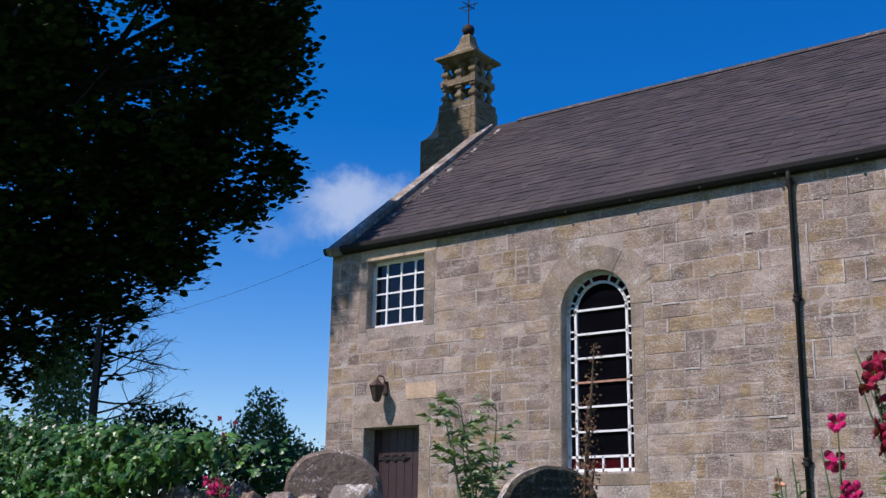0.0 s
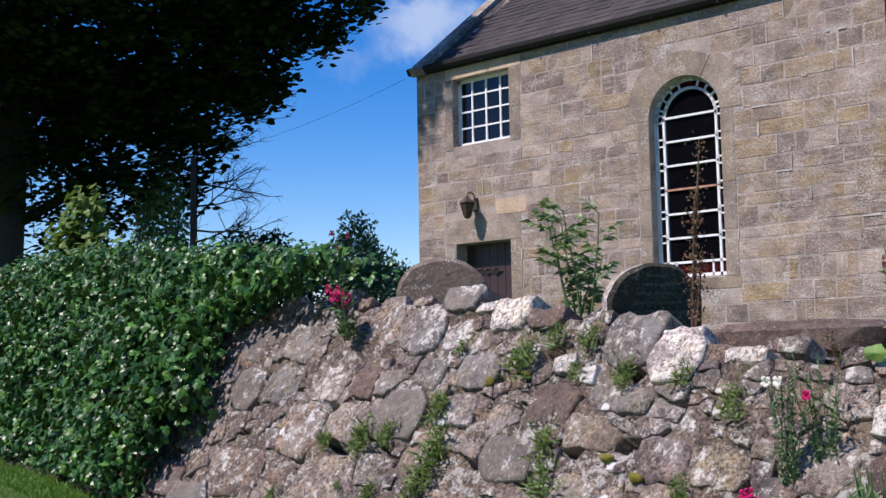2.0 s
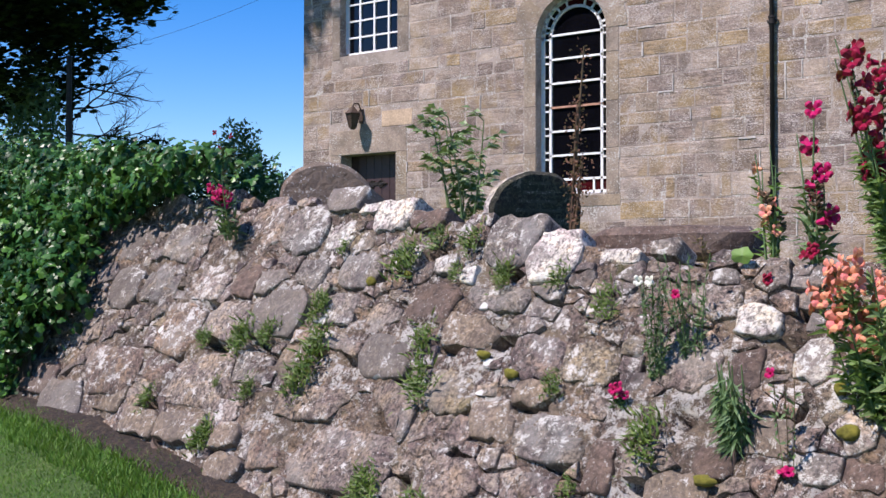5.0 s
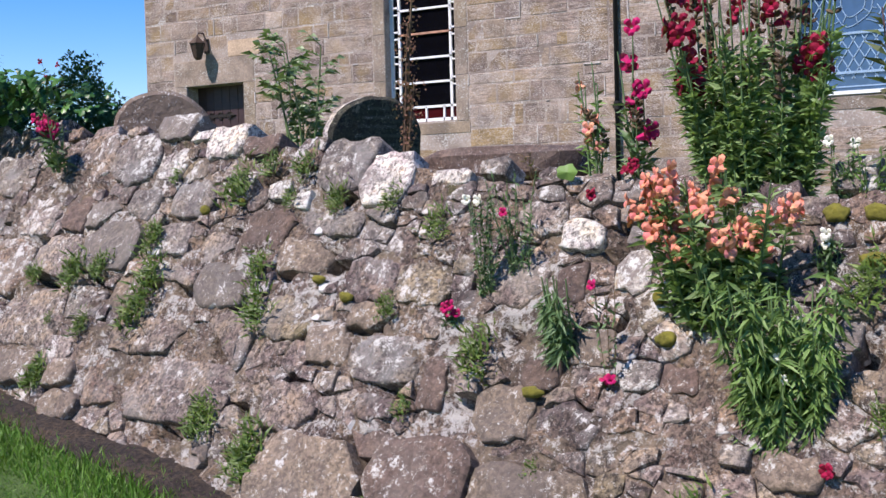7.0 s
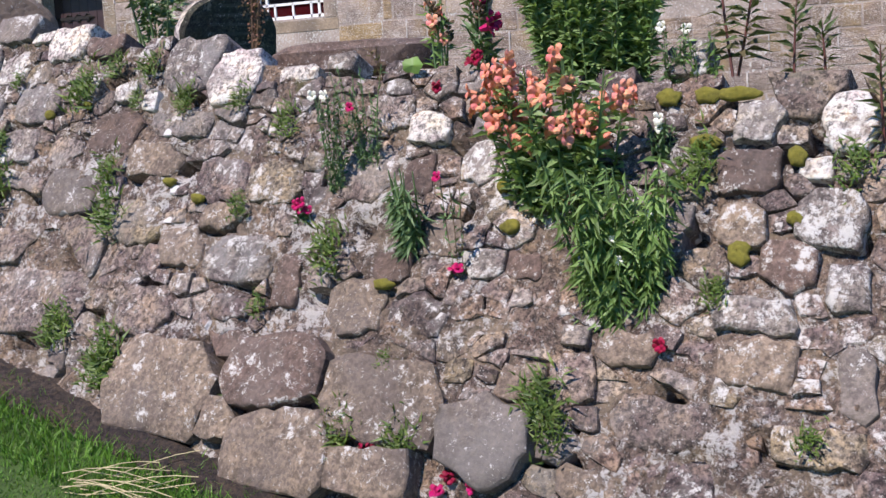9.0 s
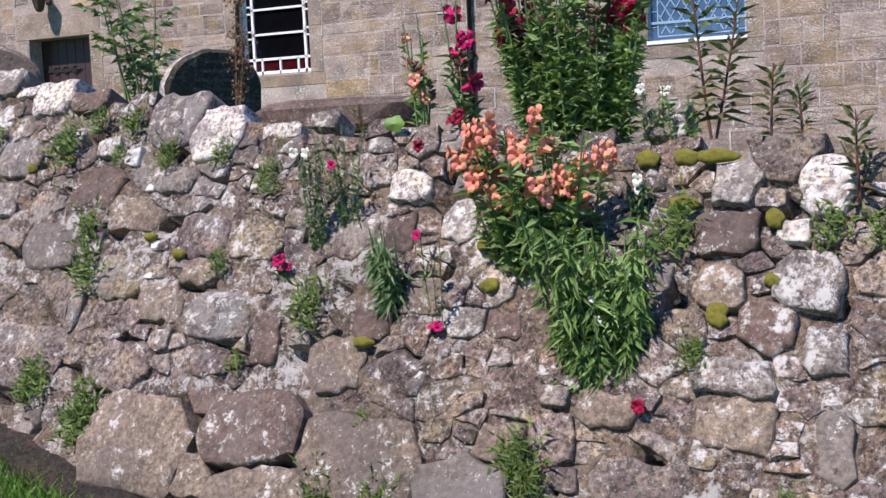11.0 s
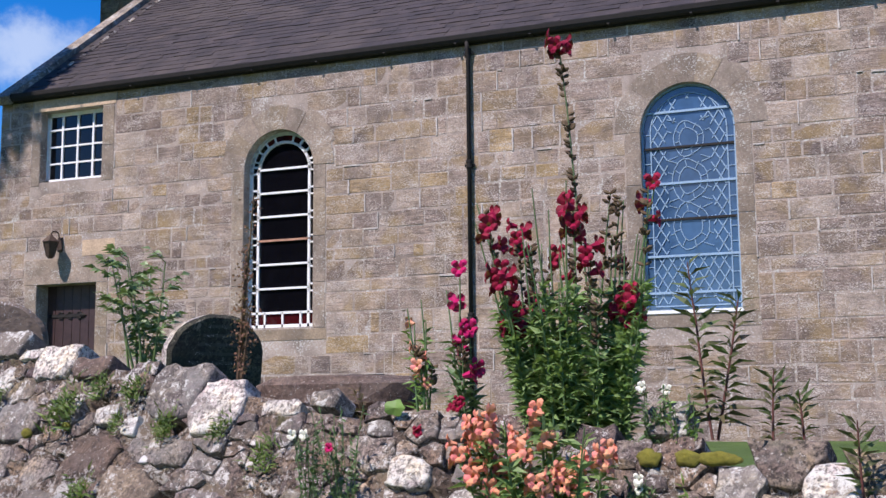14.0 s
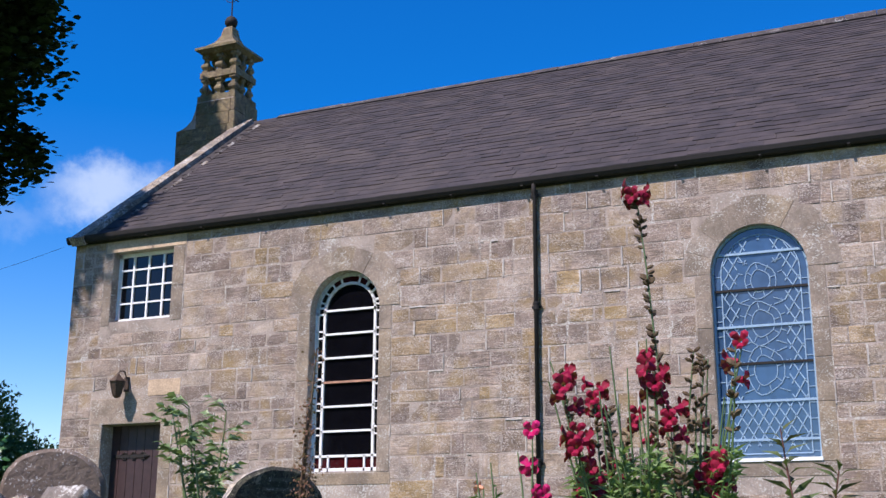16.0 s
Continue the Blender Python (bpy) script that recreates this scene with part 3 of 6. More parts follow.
def build_belfry():
    b = empty("belfry", "small open stone bellcote with baluster posts and a ball finial", "belfry")
    x0, x1, y0, y1 = -0.79, 0.02, 3.68, 4.34
    cx, cy = (x0 + x1) / 2, (y0 + y1) / 2
    s = Shape()
    # shaft with a shoulder towards the west
    ring = [(x0 - 0.42, 1.2), (x1 + 0.04, 1.2), (x1 + 0.04, 9.72), (x1, 10.02), (x0, 10.02)]
    ring += [(x0 - 0.03, 9.86), (x0 - 0.09, 9.70), (x0 - 0.20, 9.58), (x0 - 0.33, 9.52), (x0 - 0.42, 9.50)]
    s.prism([(x, y0 - 0.03, z) for x, z in ring], (0, y1 - y0 + 0.06, 0))
    s.make("shaft", M_MORTAR, b)
    rb = random.Random(2)
    z = 7.2
    while z < 9.95:
        h = min(rb.uniform(0.20, 0.28), 10.0 - z)
        left = x0 - 0.42 if z + h < 9.52 else (x0 - 0.10 if z + h < 9.75 else x0)
        for fx in (0, 1):
            a = left
            while a < x1 + 0.04 and fx == 0:
                w = min(rb.uniform(0.28, 0.5), x1 + 0.045 - a)
                Shape().box((a + 0.005, y0 - 0.044 - rb.uniform(0, 0.008), z + 0.005), (a + w - 0.005, y0 - 0.03, z + h - 0.005)).make("block", M_BELFRY, b)
                a += w
            if fx:
                Shape().box((x1 + 0.038, y0 - 0.03, z + 0.005), (x1 + 0.052, y0 + 0.30, z + h - 0.005)).make("block", M_BELFRY, b)
                Shape().box((x1 + 0.038, y0 + 0.31, z + 0.005), (x1 + 0.050, y1 + 0.02, z + h - 0.005)).make("block", M_BELFRY, b)
        z += h
    Shape().box((x0 - 0.015, y0 - 0.015, 10.02), (x1 + 0.015, y1 + 0.015, 10.14)).make("plinth", M_BELFRY, b)
    prof = [(0.065, 0), (0.065, 0.045), (0.04, 0.06), (0.078, 0.12), (0.078, 0.16), (0.04, 0.22), (0.035, 0.27), (0.068, 0.31), (0.068, 0.36)]
    for tier in (10.14, 10.62):
        for px in (0, 1, 2):
            for py in (0, 1, 2):
                if px == 1 and py == 1:
                    continue
                x, y = x0 + 0.085 + px * (x1 - x0 - 0.17) / 2, y0 + 0.085 + py * (y1 - y0 - 0.17) / 2
                Shape().lathe(x, y, [(r, tier + z) for r, z in prof], square=(py == 0 or px == 2 and py == 0)).make("baluster", M_BELFRY, b)
    for a, c in (((x0, y0, 10.50), (x1, y0 + 0.16, 10.62)), ((x0, y1 - 0.16, 10.50), (x1, y1, 10.62)), ((x0, y0 + 0.16, 10.50), (x0 + 0.16, y1 - 0.16, 10.62)), ((x1 - 0.16, y0 + 0.16, 10.50), (x1, y1 - 0.16, 10.62))):
        Shape().box(a, c).make("band", M_BELFRY, b)
    cap = Shape().lathe(cx, cy, [(0.36, 10.98), (0.46, 11.04), (0.46, 11.09), (0.33, 11.16), (0.20, 11.28), (0.13, 11.42), (0.10, 11.58), (0.07, 11.62)], square=True).make("cap", M_BELFRY, b)
    Shape().lathe(cx, cy, [(0.02, 11.60), (0.085, 11.63), (0.12, 11.70), (0.125, 11.74), (0.10, 11.81), (0.03, 11.86)], 14).make("ball", M_IRON, cap, "dark round ball finial", True)
    v = Shape()
    v.tube([(cx, cy, 11.84), (cx, cy, 12.62)], 0.014, 6)
    v.tube([(cx - 0.22, cy, 12.26), (cx + 0.22, cy, 12.26)], 0.011, 5)
    v.tube([(cx, cy - 0.2, 12.26), (cx, cy + 0.2, 12.26)], 0.011, 5)
    for sx in (-1, 1):
        v.tube([(cx + 0.02 * sx, cy, 12.16), (cx + 0.12 * sx, cy, 12.19), (cx + 0.15 * sx, cy, 12.26)], 0.008, 5)
    v.make("weather_vane", M_IRON, cap, "thin black iron weather vane")


build_belfry()


def build_arched_window(i, a):
    cx, hw, sill, crown = a
    zs = crown - hw
    y = 0.14 if i == 0 else 0.07
    w = empty("window_%d" % (i + 1), "tall round-arched window with white bars and dark glass" if i == 0 else "tall round-arched leaded window with blue stained glass", "window", kind="structure")
    glass = Shape()
    ring = arch_ring(*a)
    glass.prism([(x, y + 0.03, z) for x, z in ring], (0, 0.012, 0))
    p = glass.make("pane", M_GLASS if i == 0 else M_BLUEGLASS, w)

    def bar(pts, r, mat, name, depth=0.03, yy=None):
        """A flat strip with thickness along 2D points."""
        s = Shape()
        yb = y if yy is None else yy
        for (xa, za), (xb, zb) in zip(pts, pts[1:]):
            d = Vector((xb - xa, zb - za)).normalized()
            nx, nz = -d.y * r, d.x * r
            e = d * r * 0.6
            s.prism([(xa - e.x + nx, yb, za - e.y + nz), (xb + e.x + nx, yb, zb + e.y + nz), (xb + e.x - nx, yb, zb + e.y - nz), (xa - e.x - nx, yb, za - e.y - nz)], (0, depth, 0))
        return s.make(name, mat, w)

    def arc(r, k=16):
        return [(cx - r * math.cos(math.pi * j / k), zs + r * math.sin(math.pi * j / k)) for j in range(k + 1)]

    if i == 0:
        for r, t in ((hw - 0.02, 0.022), (hw - 0.135, 0.016)):
            bar([(cx - r, sill)] + arc(r) + [(cx + r, sill)], t, M_WHITEPAINT, "frame" if r > hw - 0.1 else "inner_frame")
        bar([(cx - hw, sill + 0.025), (cx + hw, sill + 0.025)], 0.025, M_WHITEPAINT, "bottom_rail")
        bar([(cx - hw + 0.02, sill + 0.20), (cx + hw - 0.02, sill + 0.20)], 0.015, M_WHITEPAINT, "rail")
        for j in range(6):
            z = sill + 0.20 + (j + 1) * (zs - sill - 0.20 + 0.02) / 6
            bar([(cx - hw + 0.125, z), (cx + hw - 0.125, z)], 0.013, M_TERRA if j == 2 else M_WHITEPAINT, "glazing_bar")
            for side in (-1, 1):
                for dz in (-0.045, 0.045):
                    bar([(cx + side * (hw - 0.02), z + dz), (cx + side * (hw - 0.13), z + dz)], 0.010, M_WHITEPAINT, "margin_bar")
        for j in range(3):
            x = cx - 0.26 + j * 0.26
            bar([(x, sill), (x, sill + 0.2)], 0.012, M_WHITEPAINT, "margin_bar")
        for j in range(1, 10):
            if j == 5:
                continue
            t = math.pi * j / 10
            bar([(cx - r_ * math.cos(t), zs + r_ * math.sin(t)) for r_ in (hw - 0.13, hw - 0.02)], 0.011, M_WHITEPAINT, "margin_bar")
        s = Shape()
        s.prism([(cx - hw + 0.04 + 0.0, y + 0.022, sill + 0.03), (cx + hw - 0.04, y + 0.022, sill + 0.03), (cx + hw - 0.04, y + 0.022, sill + 0.19), (cx - hw + 0.04, y + 0.022, sill + 0.19)], (0, 0.006, 0))
        s.make("red_border_glass", M_REDGLASS, w, "dark red border glass")
        s = Shape()
        pts = [(cx - r_ * math.cos(t), zs + r_ * math.sin(t)) for r_, seq in ((hw - 0.03, range(9)), (hw - 0.13, range(8, -1, -1))) for t in (math.pi * (0.3 + 0.4 * q / 8) for q in seq)]
        s.prism([(px, y + 0.022, pz) for px, pz in pts], (0, 0.006, 0))
        s.make("red_border_glass", M_REDGLASS, w, "dark red border glass")
    else:
        bar([(cx - hw + 0.01, sill)] + arc(hw - 0.01) + [(cx + hw - 0.01, sill)], 0.012, M_LEAD, "frame")
        bar([(cx - hw + 0.10, sill + 0.08)] + arc(hw - 0.10) + [(cx + hw - 0.10, sill + 0.08), (cx - hw + 0.10, sill + 0.08)], 0.006, M_LEAD, "border_came", 0.012, y + 0.018)
        for j in range(6):
            z = sill + (j + 0.55) * (zs - sill + 0.16) / 5.4
            half = hw if z < zs else math.sqrt(max(0.01, hw * hw - (z - zs) ** 2))
            bar([(cx - half + 0.01, z), (cx + half - 0.01, z)], 0.013, M_LEAD if j not in (2, 4) else M_IRON, "saddle_bar", 0.02, y + 0.008)
        # diamond lattice in three panels with a plainer figure panel between
        lat = Shape()

        def came(xa, za, xb, zb, r=0.0055):
            d = Vector((xb - xa, zb - za))
            if d.length < 1e-4:
                return
            d.normalize()
            nx, nz = -d.y * r, d.x * r
            lat.prism([(xa + nx, y + 0.02, za + nz), (xb + nx, y + 0.02, zb + nz), (xb - nx, y + 0.02, zb - nz), (xa - nx, y + 0.02, za - nz)], (0, 0.01, 0))

        def inside(x, z):
            if z < sill + 0.08:
                return False
            if z < zs:
                return abs(x - cx) < hw - 0.10
            return (x - cx) ** 2 + (z - zs) ** 2 < (hw - 0.10) ** 2

        def lattice(x, z):
            t = (z - sill) / (crown - sill)
            if 0.06 < t < 0.27:
                return True
            if t > 0.82:
                return abs(x - cx) > 0.12 or t > 0.92
            return abs(x - cx) > 0.24
        wd, hd = 0.115, 0.19
        for sgn in (-1, 1):
            for k in range(-30, 31):
                step = 48
                prev = None
                for q in range(step + 1):
                    z = sill + (crown - sill) * q / step
                    x = cx + k * wd + sgn * (z - sill) * wd / hd
                    ok = inside(x, z) and lattice(x, z)
                    if ok and prev:
                        came(prev[0], prev[1], x, z)
                    prev = (x, z) if ok else None
        for zc, ra, rb_ in ((sill + 0.98, 0.20, 0.26), (sill + 1.50, 0.20, 0.24), (sill + 1.98, 0.17, 0.20)):
            for grow in (1.0, 0.62):
                ring = [(cx + ra * grow * math.cos(w_), zc + rb_ * grow * math.sin(w_) * (1 + 0.12 * math.cos(3 * w_))) for w_ in (2 * math.pi * q / 20 for q in range(21))]
                for (xa, za), (xb, zb) in zip(ring, ring[1:]):
                    came(xa, za, xb, zb, 0.004)
            for q in range(8):
                w_ = 2 * math.pi * (q + 0.3) / 8
                came(cx + ra * 0.62 * math.cos(w_), zc + rb_ * 0.62 * math.sin(w_), cx + ra * math.cos(w_), zc + rb_ * math.sin(w_), 0.0035)
            for sx in (-1, 1):
                for sz in (-1, 1):
                    came(cx + sx * 0.24, zc + sz * 0.24, cx + sx * 0.13, zc + sz * 0.20, 0.0035)
                    came(cx + sx * 0.24, zc + sz * 0.10, cx + sx * 0.19, zc + sz * 0.08, 0.0035)
        for q in range(24):
            x, z = cx + (hw - 0.055) * (-1 if q % 2 else 1), sill + 0.1 + q * 0.085
            came(x - 0.045, z, x + 0.045, z, 0.004)
        lat.make("lead_cames", M_LEAD, w, "pale leaded lattice")
        Shape().box((cx - hw - 0.01, -0.02, sill - 0.01), (cx + hw + 0.01, 0.10, sill + 0.028)).make("sill", M_WHITEPAINT, w, "white painted sill")
    return w


for i_, a_ in enumerate(ARCHES):
    build_arched_window(i_, a_)


def build_upper_window():
    l, r, b, t = UPPER
    y = 0.13
    w = empty("window_3", "small square window with white glazing bars and dark panes", "window", kind="structure")
    for i in range(4):
        for j in range(4):
            xa, za = l + (r - l) * i / 4, b + 0.04 + (t - b - 0.04) * j / 4
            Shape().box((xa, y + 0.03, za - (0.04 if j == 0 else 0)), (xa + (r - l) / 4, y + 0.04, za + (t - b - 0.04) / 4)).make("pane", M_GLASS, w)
    for a, c in (((l, y, b), (r, y + 0.06, b + 0.06)), ((l, y, t - 0.05), (r, y + 0.06, t)), ((l, y, b), (l + 0.05, y + 0.06, t)), ((r - 0.05, y, b), (r, y + 0.06, t))):
        Shape().box(a, c).make("frame", M_WHITEPAINT, w)
    for i in (1, 2, 3):
        x = l + (r - l) * i / 4
        Shape().box((x - 0.014, y + 0.004, b), (x + 0.014, y + 0.05, t)).make("glazing_bar", M_WHITEPAINT, w)
        z = b + 0.04 + (t - b - 0.04) * i / 4
        Shape().box((l, y + 0.008, z - 0.012), (r, y + 0.046, z + 0.012)).make("glazing_bar", M_WHITEPAINT, w)


build_upper_window()


def build_door():
    l, r, b, t = DOORWAY
    d = empty("door_1", "closed dark maroon boarded door with black iron strap hinges", "door", kind="structure")
    y = 0.24
    k = 7
    for i in range(k):
        xa, xb = l + (r - l) * i / k, l + (r - l) * (i + 1) / k - 0.008
        Shape().box((xa, y, b), (xb, y + 0.05, t)).make("board", M_DOOR, d)
    Shape().box((l, y + 0.02, b), (r, y + 0.06, t)).make("backing", M_DOOR, d)
    s = Shape()
    z = t - 0.42
    s.box((l + 0.05, y - 0.014, z - 0.022), (l + 0.60, y - 0.001, z + 0.022))
    for q, x in enumerate((0.18, 0.34, 0.5)):
        for sg in (-1, 1):
            s.tube([(l + x, y - 0.008, z), (l + x + 0.05, y - 0.008, z + sg * 0.05), (l + x + 0.10, y - 0.008, z + sg * 0.035)], 0.011, 5)
    s.tube([(l + 0.60, y - 0.008, z), (l + 0.68, y - 0.008, z)], [0.035, 0.004], 6)
    s.make("strap_hinge", M_IRON, d, "black scrolled iron strap hinge")


build_door()


def build_lantern():
    b = empty("wall_lantern", "rusty brown hanging lantern on an iron bracket above the door", "lantern")
    x, z, y = 1.13, 4.13, -0.20
    body = Shape().lathe(x, y, [(0.03, z - 0.17), (0.05, z - 0.15), (0.055, z - 0.14), (0.10, z + 0.05), (0.12, z + 0.055), (0.115, z + 0.07), (0.06, z + 0.12), (0.03, z + 0.15), (0.012, z + 0.17)], 6).make("body", M_RUST, b)
    for q in range(6):
        a = 2 * math.pi * q / 6
        Shape().tube([(x + 0.055 * math.cos(a), y + 0.055 * math.sin(a), z - 0.14), (x + 0.104 * math.cos(a), y + 0.104 * math.sin(a), z + 0.05)], 0.008, 4).make("glazing_strip", M_RUST, body)
    s = Shape()
    s.tube([(x, y, z + 0.16), (x, y + 0.03, z + 0.21), (x + 0.01, -0.08, z + 0.21), (x + 0.015, -0.02, z + 0.10), (x + 0.015, -0.012, z + 0.0)], 0.012, 6)
    s.box((x - 0.03, -0.03, z - 0.06), (x + 0.045, -0.008, z + 0.14))
    s.make("bracket", M_RUST, b)


build_lantern()


def surround(a, b, mat=None, name="dressed_stone", label=""):
    """A dressed stone proud of the wall face."""
    e = 0.0015
    x0, z0, x1, z1 = a[0] + e, a[1] + e, b[0] - e, b[1] - e
    s = Shape()
    y0, y1, c = 0.004, -0.006, 0.005
    s.add([(x0, y0, z0), (x1, y0, z0), (x1, y0, z1), (x0, y0, z1), (x0 + c, y1, z0 + c), (x1 - c, y1, z0 + c), (x1 - c, y1, z1 - c), (x0 + c, y1, z1 - c)],
          [(4, 5, 6, 7), (0, 1, 5, 4), (1, 2, 6, 5), (2, 3, 7, 6), (3, 0, 4, 7)])
    return s.make(name, mat or M_DRESSED, wall_south, label)


rng = random.Random(11)
KEEP_OUT = []  # x0, x1, z0, z1 of dressed stones round openings


def jambs(x, side, za, zb, w=0.17):
    z = za
    while z < zb - 0.02:
        h = min(rng.uniform(0.42, 0.75), zb - z)
        if zb - z - h < 0.2:
            h = zb - z
        surround((x - w, z) if side < 0 else (x, z), (x, z + h) if side < 0 else (x + w, z + h))
        z += h


for cx_, hw_, sill_, crown_ in ARCHES:
    zs_ = crown_ - hw_
    jambs(cx_ - hw_, -1, sill_ - 0.02, zs_, 0.18)
    jambs(cx_ + hw_, 1, sill_ - 0.02, zs_, 0.18)
    surround((cx_ - hw_ - 0.2, sill_ - 0.17), (cx_ + hw_ + 0.2, sill_ - 0.02), name="sill_stone")
    KEEP_OUT.append((cx_ - hw_ - 0.18, cx_ + hw_ + 0.18, sill_ - 0.17, zs_))
    k_ = 9
    for j_ in range(k_):
        t0, t1 = math.pi * j_ / k_ + 0.002, math.pi * (j_ + 1) / k_ - 0.002
        ro = hw_ + rng.uniform(0.29, 0.40)
        pts_ = [(cx_ - r_ * math.cos(t_), zs_ + r_ * math.sin(t_)) for r_, seq in ((hw_ + 0.002, (0, .5, 1)), (ro, (1, .5, 0))) for t_ in (t0 + (t1 - t0) * q_ for q_ in seq)]
        s_ = Shape()
        s_.prism([(x_, 0.004, z_) for x_, z_ in pts_], (0, -0.009 - 0.002 * (j_ % 3), 0))
        s_.make("voussoir", M_DRESSED, wall_south)
l_, r_, b_, t_ = DOORWAY
surround((0.52, t_), (1.95, t_ + 0.36), name="lintel")
jambs(l_, -1, 1.5, t_, 0.2)
jambs(r_, 1, 1.5, t_, 0.2)
KEEP_OUT += [(0.52, 1.95, t_, t_ + 0.36), (l_ - 0.2, r_ + 0.2, 1.4, t_)]
l_, r_, b_, t_ = UPPER
surround((l_ - 0.14, t_), (r_ + 0.22, EAVE - 0.01), M_PALE, "lintel", "pale cream lintel")
jambs(l_, -1, b_ - 0.05, t_, 0.15)
jambs(r_, 1, b_ - 0.05, t_, 0.2)
KEEP_OUT += [(l_ - 0.15, r_ + 0.22, b_ - 0.05, EAVE)]
surround((1.50, 3.99), (2.05, 4.22), M_PALE, "new_block", "pale newly replaced sandstone block")
KEEP_OUT += [(1.50, 2.05, 3.99, 4.22)]


def build_church_blocks():
    """Coursed blocks: the stretch that is passed nearest as single pieces, the rest joined."""
    r = random.Random(3)
    carried, rest, count = [], Shape(), 0
    joints = []  # from, to, and whether upright
    rows, z = [], 1.25
    while z < EAVE - 0.05:
        h = min(r.choice((0.15, 0.18, 0.20, 0.23, 0.25, 0.28)), EAVE - 0.03 - z)
        if EAVE - 0.03 - z - h < 0.12:
            h = EAVE - 0.03 - z
        rows.append((z, h))
        z += h
    for row, (z, h) in enumerate(rows):
        above = rows[row + 1][1] if row + 1 < len(rows) else 0
        gaps = [(a, b) for a, b, lo, hi in KEEP_OUT if z < hi - 0.03 and z + h > lo + 0.03]
        for cx, hw, sill, crown in ARCHES:
            zs, ro = crown - hw, hw + 0.30
            if z + h > zs and z < zs + ro:
                dz = max(0.0, z - zs)
                if dz < ro:
                    half = math.sqrt(ro * ro - dz * dz)
                    gaps.append((cx - half, cx + half))
        gaps += carried
        carried = []
        x = 0.0
        while x < LENGTH - 0.1:
            inside = [g for g in gaps if g[0] - 0.01 <= x < g[1]]
            if inside:
                x = max(g[1] for g in inside)
                continue
            nxt = min([g[0] for g in gaps if g[0] > x] + [LENGTH])
            w = min(r.choice((0.13, 0.18, 0.23, 0.28, 0.34, 0.42, 0.55)) * r.uniform(0.85, 1.15), nxt - x)
            if nxt - x - w < 0.14:
                w = nxt - x
            if w > 0.05:
                e = r.uniform(0.001, 0.010)
                out, c = r.uniform(0.001, 0.0055), r.uniform(0.006, 0.014)
                j = [r.uniform(-0.006, 0.006) for _ in range(8)]
                tall = 0.0
                if 0 < above < 0.24 and h < 0.24 and r.random() < 0.24 and w > 0.16 and not any(lo < z + h + above and hi > z + h and a < x + w and b > x for a, b, lo, hi in KEEP_OUT) and not any(abs(x + w / 2 - cx) < 1.3 for cx, *_ in ARCHES):
                    tall = above
                    carried.append((x, x + w))
                xa, xb, za, zb = x + e, x + w - e, z + e + r.uniform(-0.006, 0.006), z + h - e + tall + r.uniform(-0.006, 0.006)
                if w > 0.12:
                    joints += [(xa - 0.005, xa - 0.005, za, zb, True), (xa, xa + r.uniform(0.25, 0.7) * (xb - xa), zb + 0.003, zb + 0.003, False)]
                vs = [(xa, 0.004, za), (xb, 0.004, za), (xb, 0.004, zb), (xa, 0.004, zb),
                      (xa + c + j[0], -out, za + c + j[1]), (xb - c + j[2], -out + j[3] * 0.6, za + c + j[4]), (xb - c + j[5], -out, zb - c + j[6]), (xa + c + j[7], -out + j[0] * 0.6, zb - c + j[1])]
                fs = [(4, 5, 6, 7), (0, 1, 5, 4), (1, 2, 6, 5), (2, 3, 7, 6), (3, 0, 4, 7)]
                if 5.1 < x < 11.4 and count < 300 and z < 5.0:
                    Shape().add(vs, fs).make("block", M_BLOCK, wall_south)
                    count += 1
                else:
                    rest.add(vs, fs)
            x += w
    rest.make("more_blocks", M_BLOCKS, wall_south, "weathered sandstone blocks", kind="stuff")
    # joints smeared with newer, paler mortar
    fresh = Shape()
    for xa, xb, za, zb, up in joints:
        if r.random() > (0.14 if xa > 5.5 else 0.05) * (1.0 if up else 0.35):
            continue
        k = max(2, int(max(xb - xa, zb - za) / 0.03))
        t = r.uniform(0.005, 0.011)
        a, b = [], []
        for q in range(k + 1):
            f = q / k
            lo, hi = t * r.uniform(0.5, 1.3), t * r.uniform(0.5, 1.3)
            x, z = xa + (xb - xa) * f, za + (zb - za) * f
            a.append((x - lo, z) if up else (x, z - lo))
            b.append((x + hi, z) if up else (x, z + hi))
        y = -0.012 - r.uniform(0, 0.003)
        fresh.add([(x, y, z) for x, z in a + b] + [(x, 0.0, z) for x, z in a + b],
                  [(q, q + 1, k + 2 + q, k + 1 + q) for q in range(k)] + [(q, 2 * k + 2 + q, 2 * k + 3 + q, q + 1) for q in range(k)] + [(k + 1 + q, k + 2 + q, 3 * k + 4 + q, 3 * k + 3 + q) for q in range(k)])
    fresh.make("pale_pointing", M_POINT, wall_south, "smeared off-white mortar in the joints", kind="stuff")


